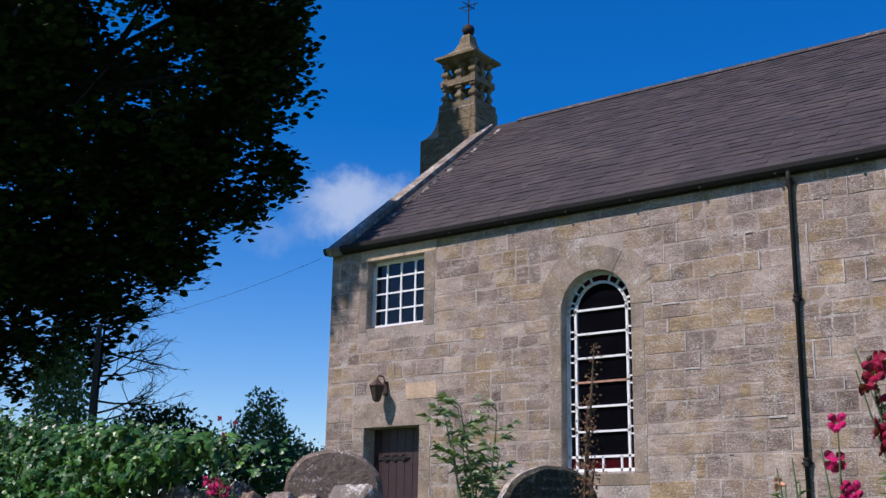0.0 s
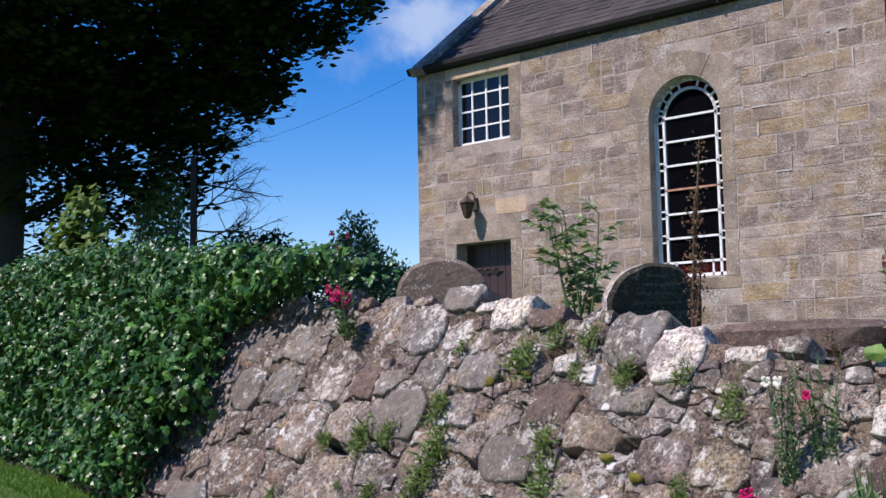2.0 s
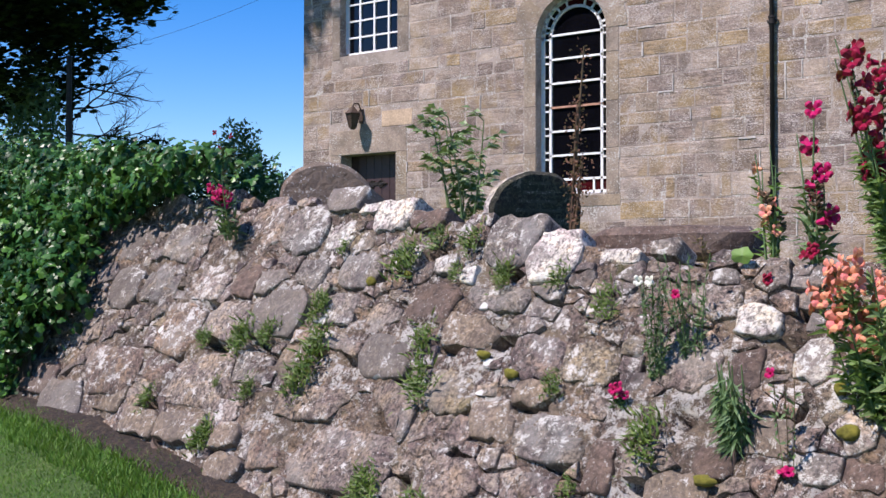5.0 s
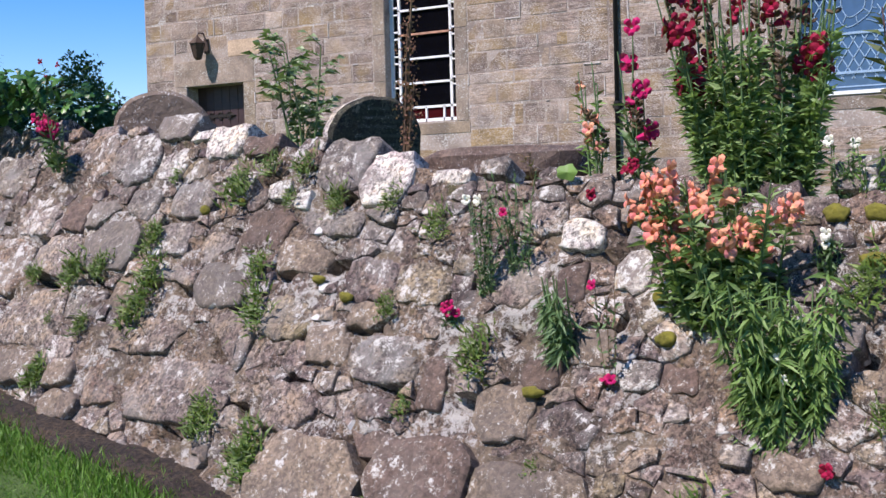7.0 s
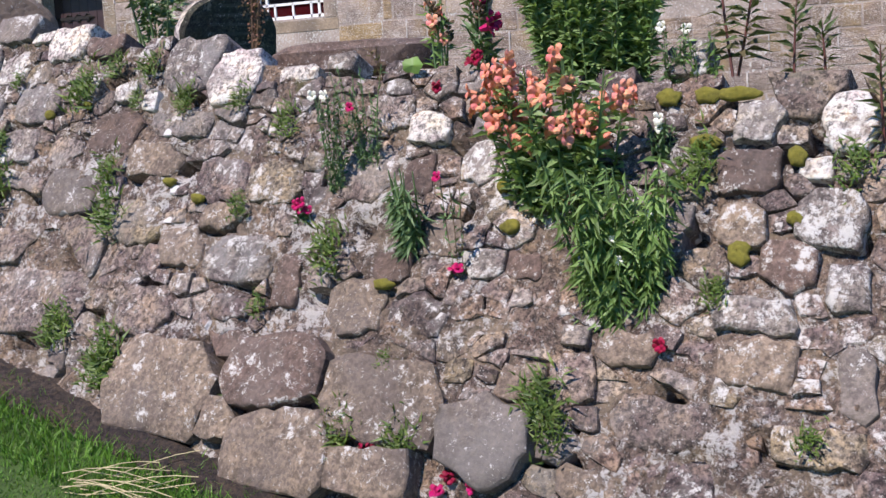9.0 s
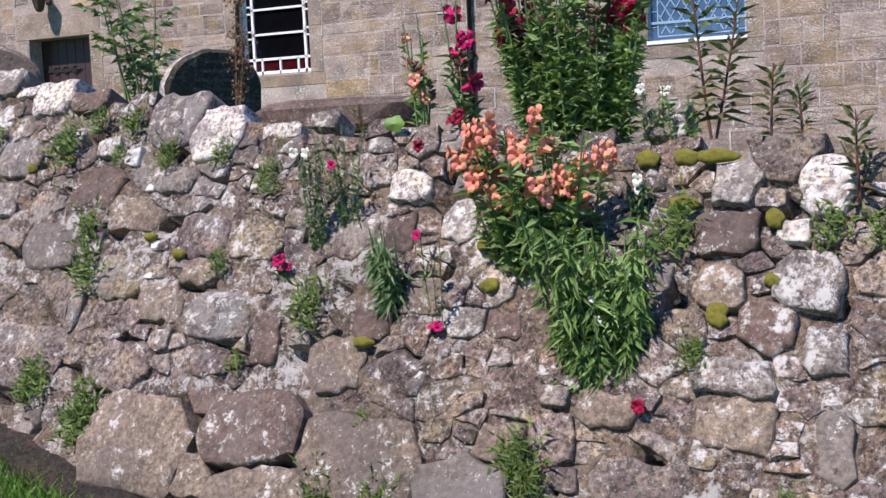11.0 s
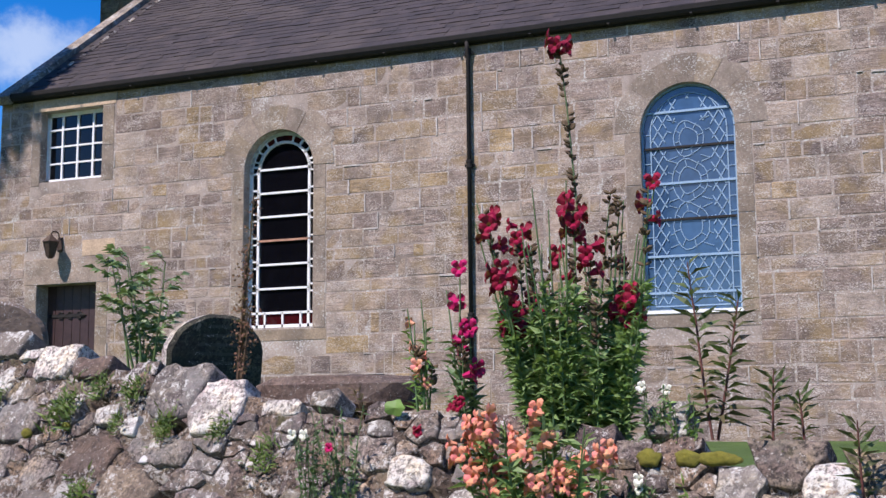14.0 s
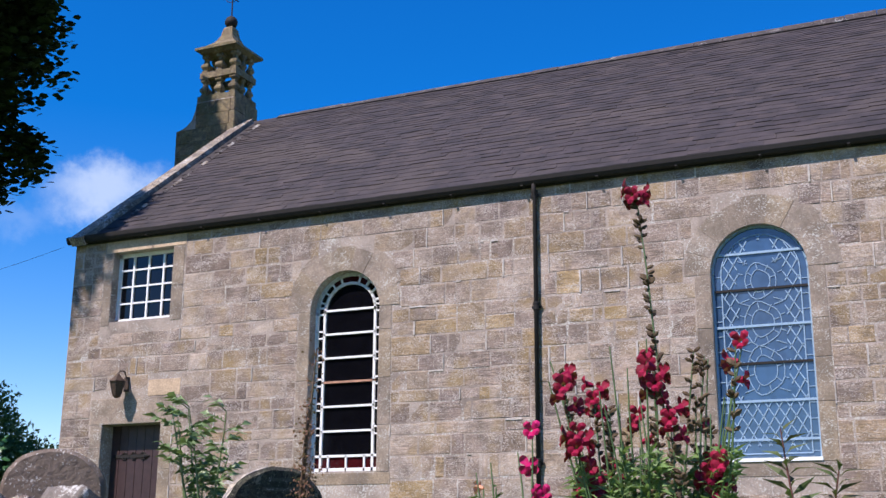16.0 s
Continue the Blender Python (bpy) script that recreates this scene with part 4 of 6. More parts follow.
def build_slates():
    r = random.Random(8)
    rest, count, s, row = Shape(), 0, -0.03, 0
    while s < RUN - 0.16:
        step = 0.175 - 0.0022 * row
        x = 0.34 + (0.14 if row % 2 else 0.0)
        while x < LENGTH - 0.1:
            w = r.uniform(0.20, 0.33)
            lift, sag = r.uniform(0.010, 0.019), r.uniform(-0.020, 0.020)
            a, b = s + sag, s + step * 1.6
            tilt = r.uniform(-0.003, 0.003)
            vs = [on_roof(x + 0.001, a, lift), on_roof(x + w - 0.001, a + tilt, lift), on_roof(x + w - 0.001, b, 0.004), on_roof(x + 0.001, b, 0.004),
                  on_roof(x + 0.003, a, lift - 0.010), on_roof(x + w - 0.003, a + tilt, lift - 0.010)]
            fs = [(0, 1, 2, 3), (4, 5, 1, 0), (4, 0, 3), (1, 5, 2)]
            if 2.0 < x < 10.0 and row < 9 and count < 300:
                Shape().add(vs, fs).make("slate", M_SLATE, roof)
                count += 1
            else:
                rest.add(vs, fs)
            x += w
        s += step
        row += 1
    rest.make("more_slates", M_SLATES, roof, "dark weathered slates", kind="stuff")


# ---- the garden wall ----
garden_wall = empty("garden_wall", "leaning old rubble stone garden wall with white lichen", "wall", kind="structure")
KEY = []  # centre, height, half width, half height, material


def key(u, z, w, h, mat, out):
    KEY.append((u, z, w / 2, h / 2, mat, out))


key(10.21, 1.17, 0.38, 0.19, M_TAN, 0.040)
key(10.54, 1.22, 0.30, 0.14, M_BROWN, 0.045)
key(10.82, 1.19, 0.31, 0.15, M_TAN, 0.030)
key(11.08, 1.14, 0.20, 0.15, M_GREYST, 0.040)
key(10.60, 1.07, 0.31, 0.15, M_TAN, 0.045)
key(10.83, 1.06, 0.22, 0.09, M_TAN, 0.050)
key(10.40, 1.12, 0.12, 0.08, M_TAN, 0.035)
key(10.15, 1.48, 0.14, 0.09, M_TAN, 0.005)
key(10.71, 1.37, 0.15, 0.12, M_TAN, 0.005)
key(10.51, 1.41, 0.07, 0.13, M_BROWN, 0.005)
key(10.35, 1.46, 0.24, 0.10, M_MOTTLE, 0.005)
key(11.35, 1.32, 0.12, 0.06, M_TAN, 0.012)
key(11.59, 1.31, 0.15, 0.08, M_TAN, 0.010)
key(11.58, 1.39, 0.16, 0.06, M_MOTTLE, 0.014)
key(11.71, 1.55, 0.12, 0.09, M_MOTTLE, 0.020)
key(11.64, 1.47, 0.10, 0.10, M_BROWN, 0.018)
key(11.74, 1.43, 0.07, 0.09, M_MOTTLE, 0.014)
key(11.55, 1.54, 0.09, 0.08, M_TAN, 0.016)
key(11.76, 1.29, 0.06, 0.13, M_GREYST, 0.005)
key(11.57, 1.73, 0.09, 0.08, M_WHITE, 0.012)
key(11.74, 1.72, 0.09, 0.11, M_WHITE, 0.016)
key(11.56, 1.64, 0.13, 0.08, M_BROWN, 0.008)
key(10.83, 1.74, 0.11, 0.07, M_WHITE, 0.014)
key(10.20, 1.89, 0.18, 0.13, M_WHITE, 0.012)
key(10.04, 1.93, 0.19, 0.15, M_MOTTLE, 0.014)
key(9.80, 1.77, 0.21, 0.11, M_BROWN, 0.005)
key(10.04, 1.78, 0.23, 0.07, M_MOTTLE, 0.005)
key(9.98, 1.70, 0.22, 0.09, M_TAN, 0.005)
key(11.42, 1.20, 0.20, 0.08, M_RUBBLE, 0.005)
key(11.14, 1.25, 0.12, 0.06, M_TAN, 0.005)
key(11.24, 1.26, 0.10, 0.10, M_RUBBLE, 0.005)
key(10.41, 1.63, 0.17, 0.09, M_RUBBLE, 0.005)
key(10.90, 1.51, 0.11, 0.07, M_TAN, 0.005)
key(10.79, 1.45, 0.09, 0.06, M_BROWN, 0.005)
key(11.02, 1.46, 0.09, 0.06, M_MOTTLE, 0.005)
key(11.11, 1.46, 0.08, 0.06, M_BROWN, 0.005)
key(10.82, 1.64, 0.08, 0.09, M_BROWN, 0.005)
key(10.27, 1.55, 0.14, 0.06, M_TAN, 0.005)
key(10.24, 1.64, 0.17, 0.10, M_RUBBLE, 0.005)
key(11.24, 1.34, 0.06, 0.04, M_MOTTLE, 0.005)
key(11.70, 1.19, 0.16, 0.06, M_RUBBLE, 0.005)
key(11.29, 1.09, 0.12, 0.06, M_TAN, 0.005)
key(11.44, 1.12, 0.18, 0.07, M_RUBBLE, 0.005)
key(10.86, 1.29, 0.14, 0.04, M_RUBBLE, 0.005)
key(10.36, 1.27, 0.15, 0.06, M_BROWN, 0.005)
key(10.08, 1.33, 0.19, 0.11, M_RUBBLE, 0.005)
key(10.62, 1.30, 0.05, 0.02, M_RUBBLE, 0.005)
key(10.97, 1.66, 0.08, 0.10, M_WHITE, 0.005)
key(11.15, 1.77, 0.09, 0.07, M_GREYST, 0.005)
key(11.42, 1.86, 0.09, 0.07, M_MOTTLE, 0.005)
key(10.41, 1.89, 0.13, 0.04, M_WHITE, 0.005)
key(10.54, 1.91, 0.08, 0.04, M_MOTTLE, 0.005)
key(10.72, 1.84, 0.07, 0.04, M_MOTTLE, 0.005)
key(11.68, 1.64, 0.06, 0.04, M_WHITE, 0.005)
key(11.45, 1.27, 0.12, 0.05, M_RUBBLE, 0.005)
key(9.12, 1.72, 0.30, 0.14, M_GREYST, 0.010)
key(8.60, 1.66, 0.27, 0.17, M_RUBBLE, 0.005)
key(9.10, 2.00, 0.23, 0.17, M_MOTTLE, 0.014)
key(9.29, 1.98, 0.12, 0.10, M_WHITE, 0.005)
key(9.26, 2.09, 0.18, 0.08, M_GREYST, 0.020)
key(9.39, 2.06, 0.09, 0.04, M_WHITE, 0.005)
key(9.51, 2.03, 0.17, 0.09, M_WHITE, 0.014)
key(9.67, 2.01, 0.14, 0.06, M_BROWN, 0.010)
key(8.86, 2.02, 0.22, 0.22, M_RUBBLE, 0.005)
key(8.35, 1.82, 0.26, 0.15, M_MOTTLE, 0.005)
key(9.69, 1.62, 0.21, 0.12, M_GREYST, 0.005)
key(9.78, 1.47, 0.20, 0.14, M_RUBBLE, 0.005)
key(9.65, 1.34, 0.45, 0.16, M_RUBBLE, 0.010)
key(8.87, 1.35, 0.27, 0.09, M_TAN, 0.030)
key(8.63, 1.34, 0.21, 0.08, M_TAN, 0.025)
key(8.05, 1.38, 0.32, 0.12, M_GREYST, 0.020)
key(7.79, 1.45, 0.26, 0.12, M_BROWN, 0.015)
key(9.13, 1.34, 0.14, 0.07, M_TAN, 0.025)
key(8.84, 1.29, 0.17, 0.04, M_BROWN, 0.015)
key(9.17, 1.26, 0.17, 0.07, M_TAN, 0.020)
key(9.32, 1.34, 0.15, 0.13, M_RUBBLE, 0.005)
key(9.47, 1.47, 0.38, 0.09, M_RUBBLE, 0.005)
key(8.66, 1.82, 0.25, 0.12, M_RUBBLE, 0.005)
key(9.03, 1.82, 0.16, 0.08, M_GREYST, 0.005)
key(9.21, 1.85, 0.16, 0.10, M_MOTTLE, 0.005)
key(9.44, 1.86, 0.19, 0.11, M_MOTTLE, 0.005)
key(8.27, 1.50, 0.40, 0.15, M_RUBBLE, 0.005)
key(8.85, 1.50, 0.37, 0.16, M_RUBBLE, 0.005)
key(8.33, 1.41, 0.25, 0.09, M_TAN, 0.010)
key(8.86, 1.68, 0.23, 0.15, M_RUBBLE, 0.005)
key(8.10, 1.80, 0.22, 0.18, M_GREYST, 0.005)
key(8.04, 1.98, 0.27, 0.14, M_GREYST, 0.005)
key(8.38, 1.97, 0.24, 0.13, M_MOTTLE, 0.005)
key(8.88, 1.83, 0.13, 0.16, M_BROWN, 0.005)
key(9.81, 1.86, 0.08, 0.07, M_WHITE, 0.005)
key(9.91, 1.85, 0.05, 0.05, M_WHITE, 0.005)
key(10.42, 1.64, 0.13, 0.09, M_RUBBLE, 0.005)
key(9.39, 1.65, 0.13, 0.05, M_RUBBLE, 0.005)
key(9.29, 1.58, 0.14, 0.10, M_TAN, 0.005)
key(9.40, 1.74, 0.19, 0.09, M_MOTTLE, 0.005)
key(9.10, 1.55, 0.19, 0.09, M_MOTTLE, 0.005)


def clip_cell(poly, px, pz, qx, qz, wp, wq):
    """Keeps the side of the weighted bisector that is nearer p."""
    dx, dz = qx - px, qz - pz
    c = (qx * qx + qz * qz - wq - px * px - pz * pz + wp) / 2
    out = []
    for (ax, az), (bx, bz) in zip(poly, poly[1:] + poly[:1]):
        fa, fb = ax * dx + az * dz - c, bx * dx + bz * dz - c
        if fa <= 0:
            out.append((ax, az))
        if (fa < 0) != (fb < 0) and fa != fb:
            t = fa / (fa - fb)
            out.append((ax + (bx - ax) * t, az + (bz - az) * t))
    return out


def rounded(poly, times=2):
    for _ in range(times):
        out = []
        for (ax, az), (bx, bz) in zip(poly, poly[1:] + poly[:1]):
            out += [(ax * 0.86 + bx * 0.14, az * 0.86 + bz * 0.14), (ax * 0.14 + bx * 0.86, az * 0.14 + bz * 0.86)]
        poly = out
    return poly


def stone_from(poly, r, out, mat, base=-0.07, into=None):
    """A rough, nearly flat-faced stone over an angular outline in (u, z), its edges chipped."""
    rough = []
    for (ax, az), (bx, bz) in zip(poly, poly[1:] + poly[:1]):
        ln = math.hypot(bx - ax, bz - az)
        rough.append((ax, az))
        parts = min(5, int(ln / 0.022))
        for q in range(1, parts):
            t = (q + r.uniform(-0.25, 0.25)) / parts
            push = r.uniform(-0.006, 0.0045)
            rough.append((ax + (bx - ax) * t + (bz - az) / ln * push, az + (bz - az) * t - (bx - ax) / ln * push))
    poly = rough
    k = len(poly)
    cu, cz = sum(p[0] for p in poly) / k, sum(p[1] for p in poly) / k
    planes = [(r.uniform(0, 0.006), r.uniform(-0.07, 0.07), r.uniform(-0.10, 0.05)) for _ in range(2)]
    s = Shape()
    seed = r.uniform(0, 100)
    chip = [r.uniform(0.0, 0.008) if r.random() < 0.3 else 0.0 for _ in poly]
    for shrink, o in ((1.0, base), (1.0, out - 0.005), (0.965, out), (0.78, out + 0.001), (0.42, out + 0.002)):
        for j, (u, z) in enumerate(poly):
            uu, zz = cu + (u - cu) * shrink, cz + (z - cz) * shrink
            wob = 0.5 * noise.noise((uu * 14, zz * 14, seed)) + 0.5 * noise.noise((uu * 45, zz * 45, seed))
            face = min(a + b * (uu - cu) + c * (zz - cz) for a, b, c in planes)
            o2 = o if o == base else o + 0.011 * wob + face - (chip[j] if shrink > 0.9 else 0.0)
            s.v.append(tuple(on_face(uu + 0.012 * wob * shrink, zz + 0.010 * wob * shrink, o2)))
    s.v.append(tuple(on_face(cu, cz, out + 0.002 + min(p[0] for p in planes))))
    for q in range(4):
        s.f += [(q * k + j, q * k + (j + 1) % k, (q + 1) * k + (j + 1) % k, (q + 1) * k + j) for j in range(k)]
    s.f += [(4 * k + j, 4 * k + (j + 1) % k, 5 * k) for j in range(k)]
    if into is not None:
        into.add(s.v, s.f)
        return None
    ob = s.make("stone", mat, garden_wall)
    ob.data.polygons.foreach_set("use_smooth", [q >= 2 * k for q in range(len(s.f))])
    return ob


def build_garden_wall():
    r = random.Random(21)
    # core
    core = Shape()
    us = [2.0 + 0.1 * i for i in range(50)] + [7.0 + 0.014 * i for i in range(430)] + [13.02 + 0.1 * i for i in range(40)]
    zn = 64
    for u in us:
        a, b = wall_base(u) - 0.25, wall_top(u) - 0.02
        for q in range(zn + 1):
            z = a + (b - a) * q / zn
            core.v.append(tuple(on_face(u, z, -0.003 + 0.011 * noise.noise((u * 3, z * 4, 11)) + 0.008 * noise.noise((u * 8, z * 9, 7)) + 0.009 * noise.noise((u * 21, z * 24, 7)) + 0.012 * noise.noise((u * 52, z * 60, 3)) - 0.10 * max(0.0, min(0.8, 6.0 * (noise.noise((u * 7, z * 14, 31)) - 0.30))))))
        core.v.append(tuple(on_face(u, b, -0.5) + Vector((0, 0.3, 0.2))))
    m = zn + 2
    core.f = [(i * m + j, (i + 1) * m + j, (i + 1) * m + j + 1, i * m + j + 1) for i in range(len(us) - 1) for j in range(m - 1)]
    core.make("core", M_FILL, garden_wall, "lichened mortar and small rubble", True)
    # sites
    sites = [(u, z * 1.17, (max(hw, hh) * 0.9) ** 2, hw, hh, mat, out) for u, z, hw, hh, mat, out in KEY]
    tries = 0
    while tries < 30000 and len(sites) < 1250:
        tries += 1
        u = r.uniform(7.2, 12.9)
        a, b = wall_base(u), wall_top(u)
        z = r.uniform(a - 0.06, b + 0.0)
        low = (z - a) / (b - a)
        size = r.choice((0.016, 0.024, 0.034, 0.046, 0.060, 0.075)) * (1.35 - 0.45 * low) * (1.3 if tries < 700 else 1)
        ok = True
        for su, sv, sw, hw, hh, _, _ in sites:
            if abs(u - su) < size + hw and abs(z * 1.17 - sv) < (size * 0.62 + hh * 1.17) and not (abs(u - su) > 0.9 * (size + hw) and abs(z * 1.17 - sv) > 0.6 * (size * 0.62 + hh)):
                ok = False
                break
        if ok:
            sites.append((u, z * 1.17, size * size * 0.8, size, size * 0.55, None, None))
    small = Shape()
    big = set(sorted(range(len(sites)), key=lambda q: (sites[q][5] is None, -sites[q][2]))[:300])
    for i, (u, v, w, hw, hh, mat, out) in enumerate(sites):
        lim_u, lim_v = hw * (1.06 if mat else 2.0), hh * 1.17 * (1.06 if mat else 2.2)
        c1, c2 = r.uniform(0.74, 0.98), r.uniform(0.78, 0.99)
        poly = [(u + a * lim_u, v + b * lim_v) for a, b in ((-1, -c1), (-c2, -1), (c1, -1), (1, -c2), (1, c1), (c2, 1), (-c1, 1), (-1, c2))]
        poly = [(a + r.uniform(-0.14, 0.14) * hw, b + r.uniform(-0.14, 0.14) * hh) for a, b in poly]
        for j, (u2, v2, w2, hw2, hh2, mat2, _) in enumerate(sites):
            if j != i and abs(u2 - u) < 0.9 and abs(v2 - v) < 0.7 and poly:
                poly = clip_cell(poly, u, v, u2, v2, w, w2)
        if len(poly) < 3:
            continue
        cu, cv = sum(p[0] for p in poly) / len(poly), sum(p[1] for p in poly) / len(poly)
        area = abs(sum(a[0] * b[1] - b[0] * a[1] for a, b in zip(poly, poly[1:] + poly[:1]))) / 2
        if area < 0.0009 or (mat is None and r.random() < 0.16):
            continue
        g = max(0.93, 1 - 0.0022 / math.sqrt(area))
        poly = [(cu + (a - cu) * g, (cv + (b - cv) * g) / 1.17) for a, b in poly]
        stone_from(poly, r, r.uniform(-0.005, 0.007) if out is None else out + r.uniform(-0.003, 0.002), mat or M_RUBBLE, into=None if i in big else small)
    small.make("small_stones", M_RUBBLES, garden_wall, "small packing stones", kind="stuff")


# ---- plants ----
def leaf_shape(s, p, d, up, length, width, bend=0.15):
    """A pointed leaf of four faces folded along its rib."""
    d = d.normalized()
    k = len(s.v)
    up = up + Vector((math.sin(k * 1.7), math.cos(k * 2.3), 0.0)) * 1.1
    side = d.cross(up)
    side = side.normalized() if side.length > 1e-4 else Vector((1, 0, 0))
    n_ = side.cross(d)
    mid, tip = p + d * length * 0.45 - n_ * length * bend * 0.1, p + d * length - n_ * length * bend
    a, b = mid + side * width * 0.5 + n_ * width * 0.12, mid - side * width * 0.5 + n_ * width * 0.12
    s.add([p, a, tip, b, mid], [(0, 1, 4), (1, 2, 4), (2, 3, 4), (3, 0, 4)])


LOBES = [(0, 0), (0.30, -0.12), (0.52, 0.18), (0.30, 0.34), (0.36, 0.72), (0.0, 1.0), (-0.36, 0.72), (-0.30, 0.34), (-0.52, 0.18), (-0.30, -0.12)]


def lobed_leaf(s, p, out, up, size):
    """An ivy or sycamore leaf."""
    up = (up - out * up.dot(out)).normalized()
    side = up.cross(out)
    o = len(s.v)
    s.v.append(tuple(p + up * size * 0.35 + out * size * 0.10))
    for a, b in LOBES:
        s.v.append(tuple(p + side * a * size + up * (b - 0.0) * size))
    k = len(LOBES)
    s.f += [(o, o + 1 + j, o + 1 + (j + 1) % k) for j in range(k)]


def rand_dir(r):
    z, a = r.uniform(-1, 1), r.uniform(0, 6.283)
    q = math.sqrt(1 - z * z)
    return Vector((q * math.cos(a), q * math.sin(a), z))


def build_ivy():
    r = random.Random(4)
    ivy = empty("ivy", "dense glossy green ivy hanging over the garden wall", "ivy")

    def edge(z):
        return piecewise(z, [(1.3, 7.55), (1.45, 7.68), (1.7, 7.93), (2.0, 7.85), (2.10, 8.15), (2.17, 8.55), (2.24, 8.6), (2.32, 8.2), (2.5, 7.0), (2.9, 4.5)])

    def bulk(u, z):
        b, t = wall_base(u), 2.42
        k = (z - b) / (t - b)
        return 0.10 + 0.10 * math.sin(max(0, min(1, k)) * 3.14) + 0.10 * noise.noise((u * 1.3, z * 1.6, 2)) + 0.05 * noise.noise((u * 4, z * 4, 5))

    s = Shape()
    # closed bark-dark sheet behind the leaves, standing in for shade in the gaps
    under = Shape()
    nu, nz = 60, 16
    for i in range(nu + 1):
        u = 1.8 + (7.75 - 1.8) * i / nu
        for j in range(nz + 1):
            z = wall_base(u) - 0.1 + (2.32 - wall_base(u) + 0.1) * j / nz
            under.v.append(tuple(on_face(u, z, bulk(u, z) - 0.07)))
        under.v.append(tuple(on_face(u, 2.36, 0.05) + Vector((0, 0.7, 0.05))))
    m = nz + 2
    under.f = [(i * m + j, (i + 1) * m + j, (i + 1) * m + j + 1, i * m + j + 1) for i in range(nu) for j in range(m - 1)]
    under.make("shade_backing", M_BARK, ivy, "dark backing sheet for the shaded depth between the ivy leaves")
    n_ = 0
    while n_ < 46000:
        u, z = r.uniform(2.6, 8.9), r.uniform(1.2, 2.75)
        if z < wall_base(u) - 0.05 or u > edge(z) + r.gauss(0, 0.06):
            continue
        hi = 2.36 + 0.10 * noise.noise((u * 1.1, 0, 9)) + (0.12 if u < 6.5 else 0) - (0.13 if u > 7.9 else 0)
        if z > hi:
            p = on_face(u, hi, 0.02) + Vector((0, r.uniform(-0.1, 0.9 if u < 7.9 else 0.2), r.uniform(-0.05, 0.12)))
            out = (Vector((0.1, -0.5, 1)) + rand_dir(r) * 0.6).normalized()
        else:
            p = on_face(u, z, bulk(u, z) + r.uniform(-0.10, 0.06))
            out = (NORMAL * 0.8 + Vector((0.1, 0, -0.15)) + rand_dir(r) * 0.75).normalized()
        up = Vector((r.uniform(-0.7, 0.7), 0, -1)) + rand_dir(r) * 0.4
        lobed_leaf(s, p, out, up, r.uniform(0.020, 0.048))
        n_ += 1
    s.make("leaves", M_IVY, ivy, kind="stuff")


def stem_curve(p, h, lean, r, k=6):
    pts = [Vector(p)]
    d = Vector(lean)
    for i in range(k):
        d = d + Vector((r.uniform(-0.05, 0.05), r.uniform(-0.05, 0.05), 0.03))
        pts.append(pts[-1] + (Vector((0, 0, 1)) + d) * (h / k))
    return pts


def along(pts, t):
    x = t * (len(pts) - 1)
    i = min(int(x), len(pts) - 2)
    return pts[i].lerp(pts[i + 1], x - i)


def floret(s, p, d, size, r):
    """A two-lipped snapdragon flower with three lower lobes and two upper ones."""
    d = d.normalized()
    side = d.cross(Vector((0, 0, 1))).normalized()
    up = side.cross(d)
    t0 = p + d * size * 0.5
    k = 6
    o = [p + (side * math.cos(a) + up * math.sin(a)) * size * 0.14 for a in (6.283 * j / k for j in range(k))]
    e = [t0 + (side * math.cos(a) + up * math.sin(a)) * size * 0.25 for a in (6.283 * j / k for j in range(k))]
    s.add(o + e, [(j, (j + 1) % k, k + (j + 1) % k, k + j) for j in range(k)])
    for a, ln in ((0.9, 0.62), (2.24, 0.62), (-0.5, 0.5), (-1.57, 0.55), (-2.64, 0.5)):
        v = side * math.cos(a) + up * math.sin(a)
        q = (v * 0.85 + d * 0.5 + rand_dir(r) * 0.15)
        w = d.cross(v) * size * 0.26
        b = t0 + v * size * 0.12
        m1, m2 = b + q * size * ln * 0.6 + w, b + q * size * ln * 0.6 - w
        tip = b + q * size * ln - d * size * 0.12
        s.add([b + w * 0.5, m1, tip + w * 0.5, tip - w * 0.5, m2, b - w * 0.5, b + q * size * ln * 0.6 + d * size * 0.1], [(0, 1, 6), (1, 2, 6), (2, 3, 6), (3, 4, 6), (4, 5, 6), (5, 0, 6)])


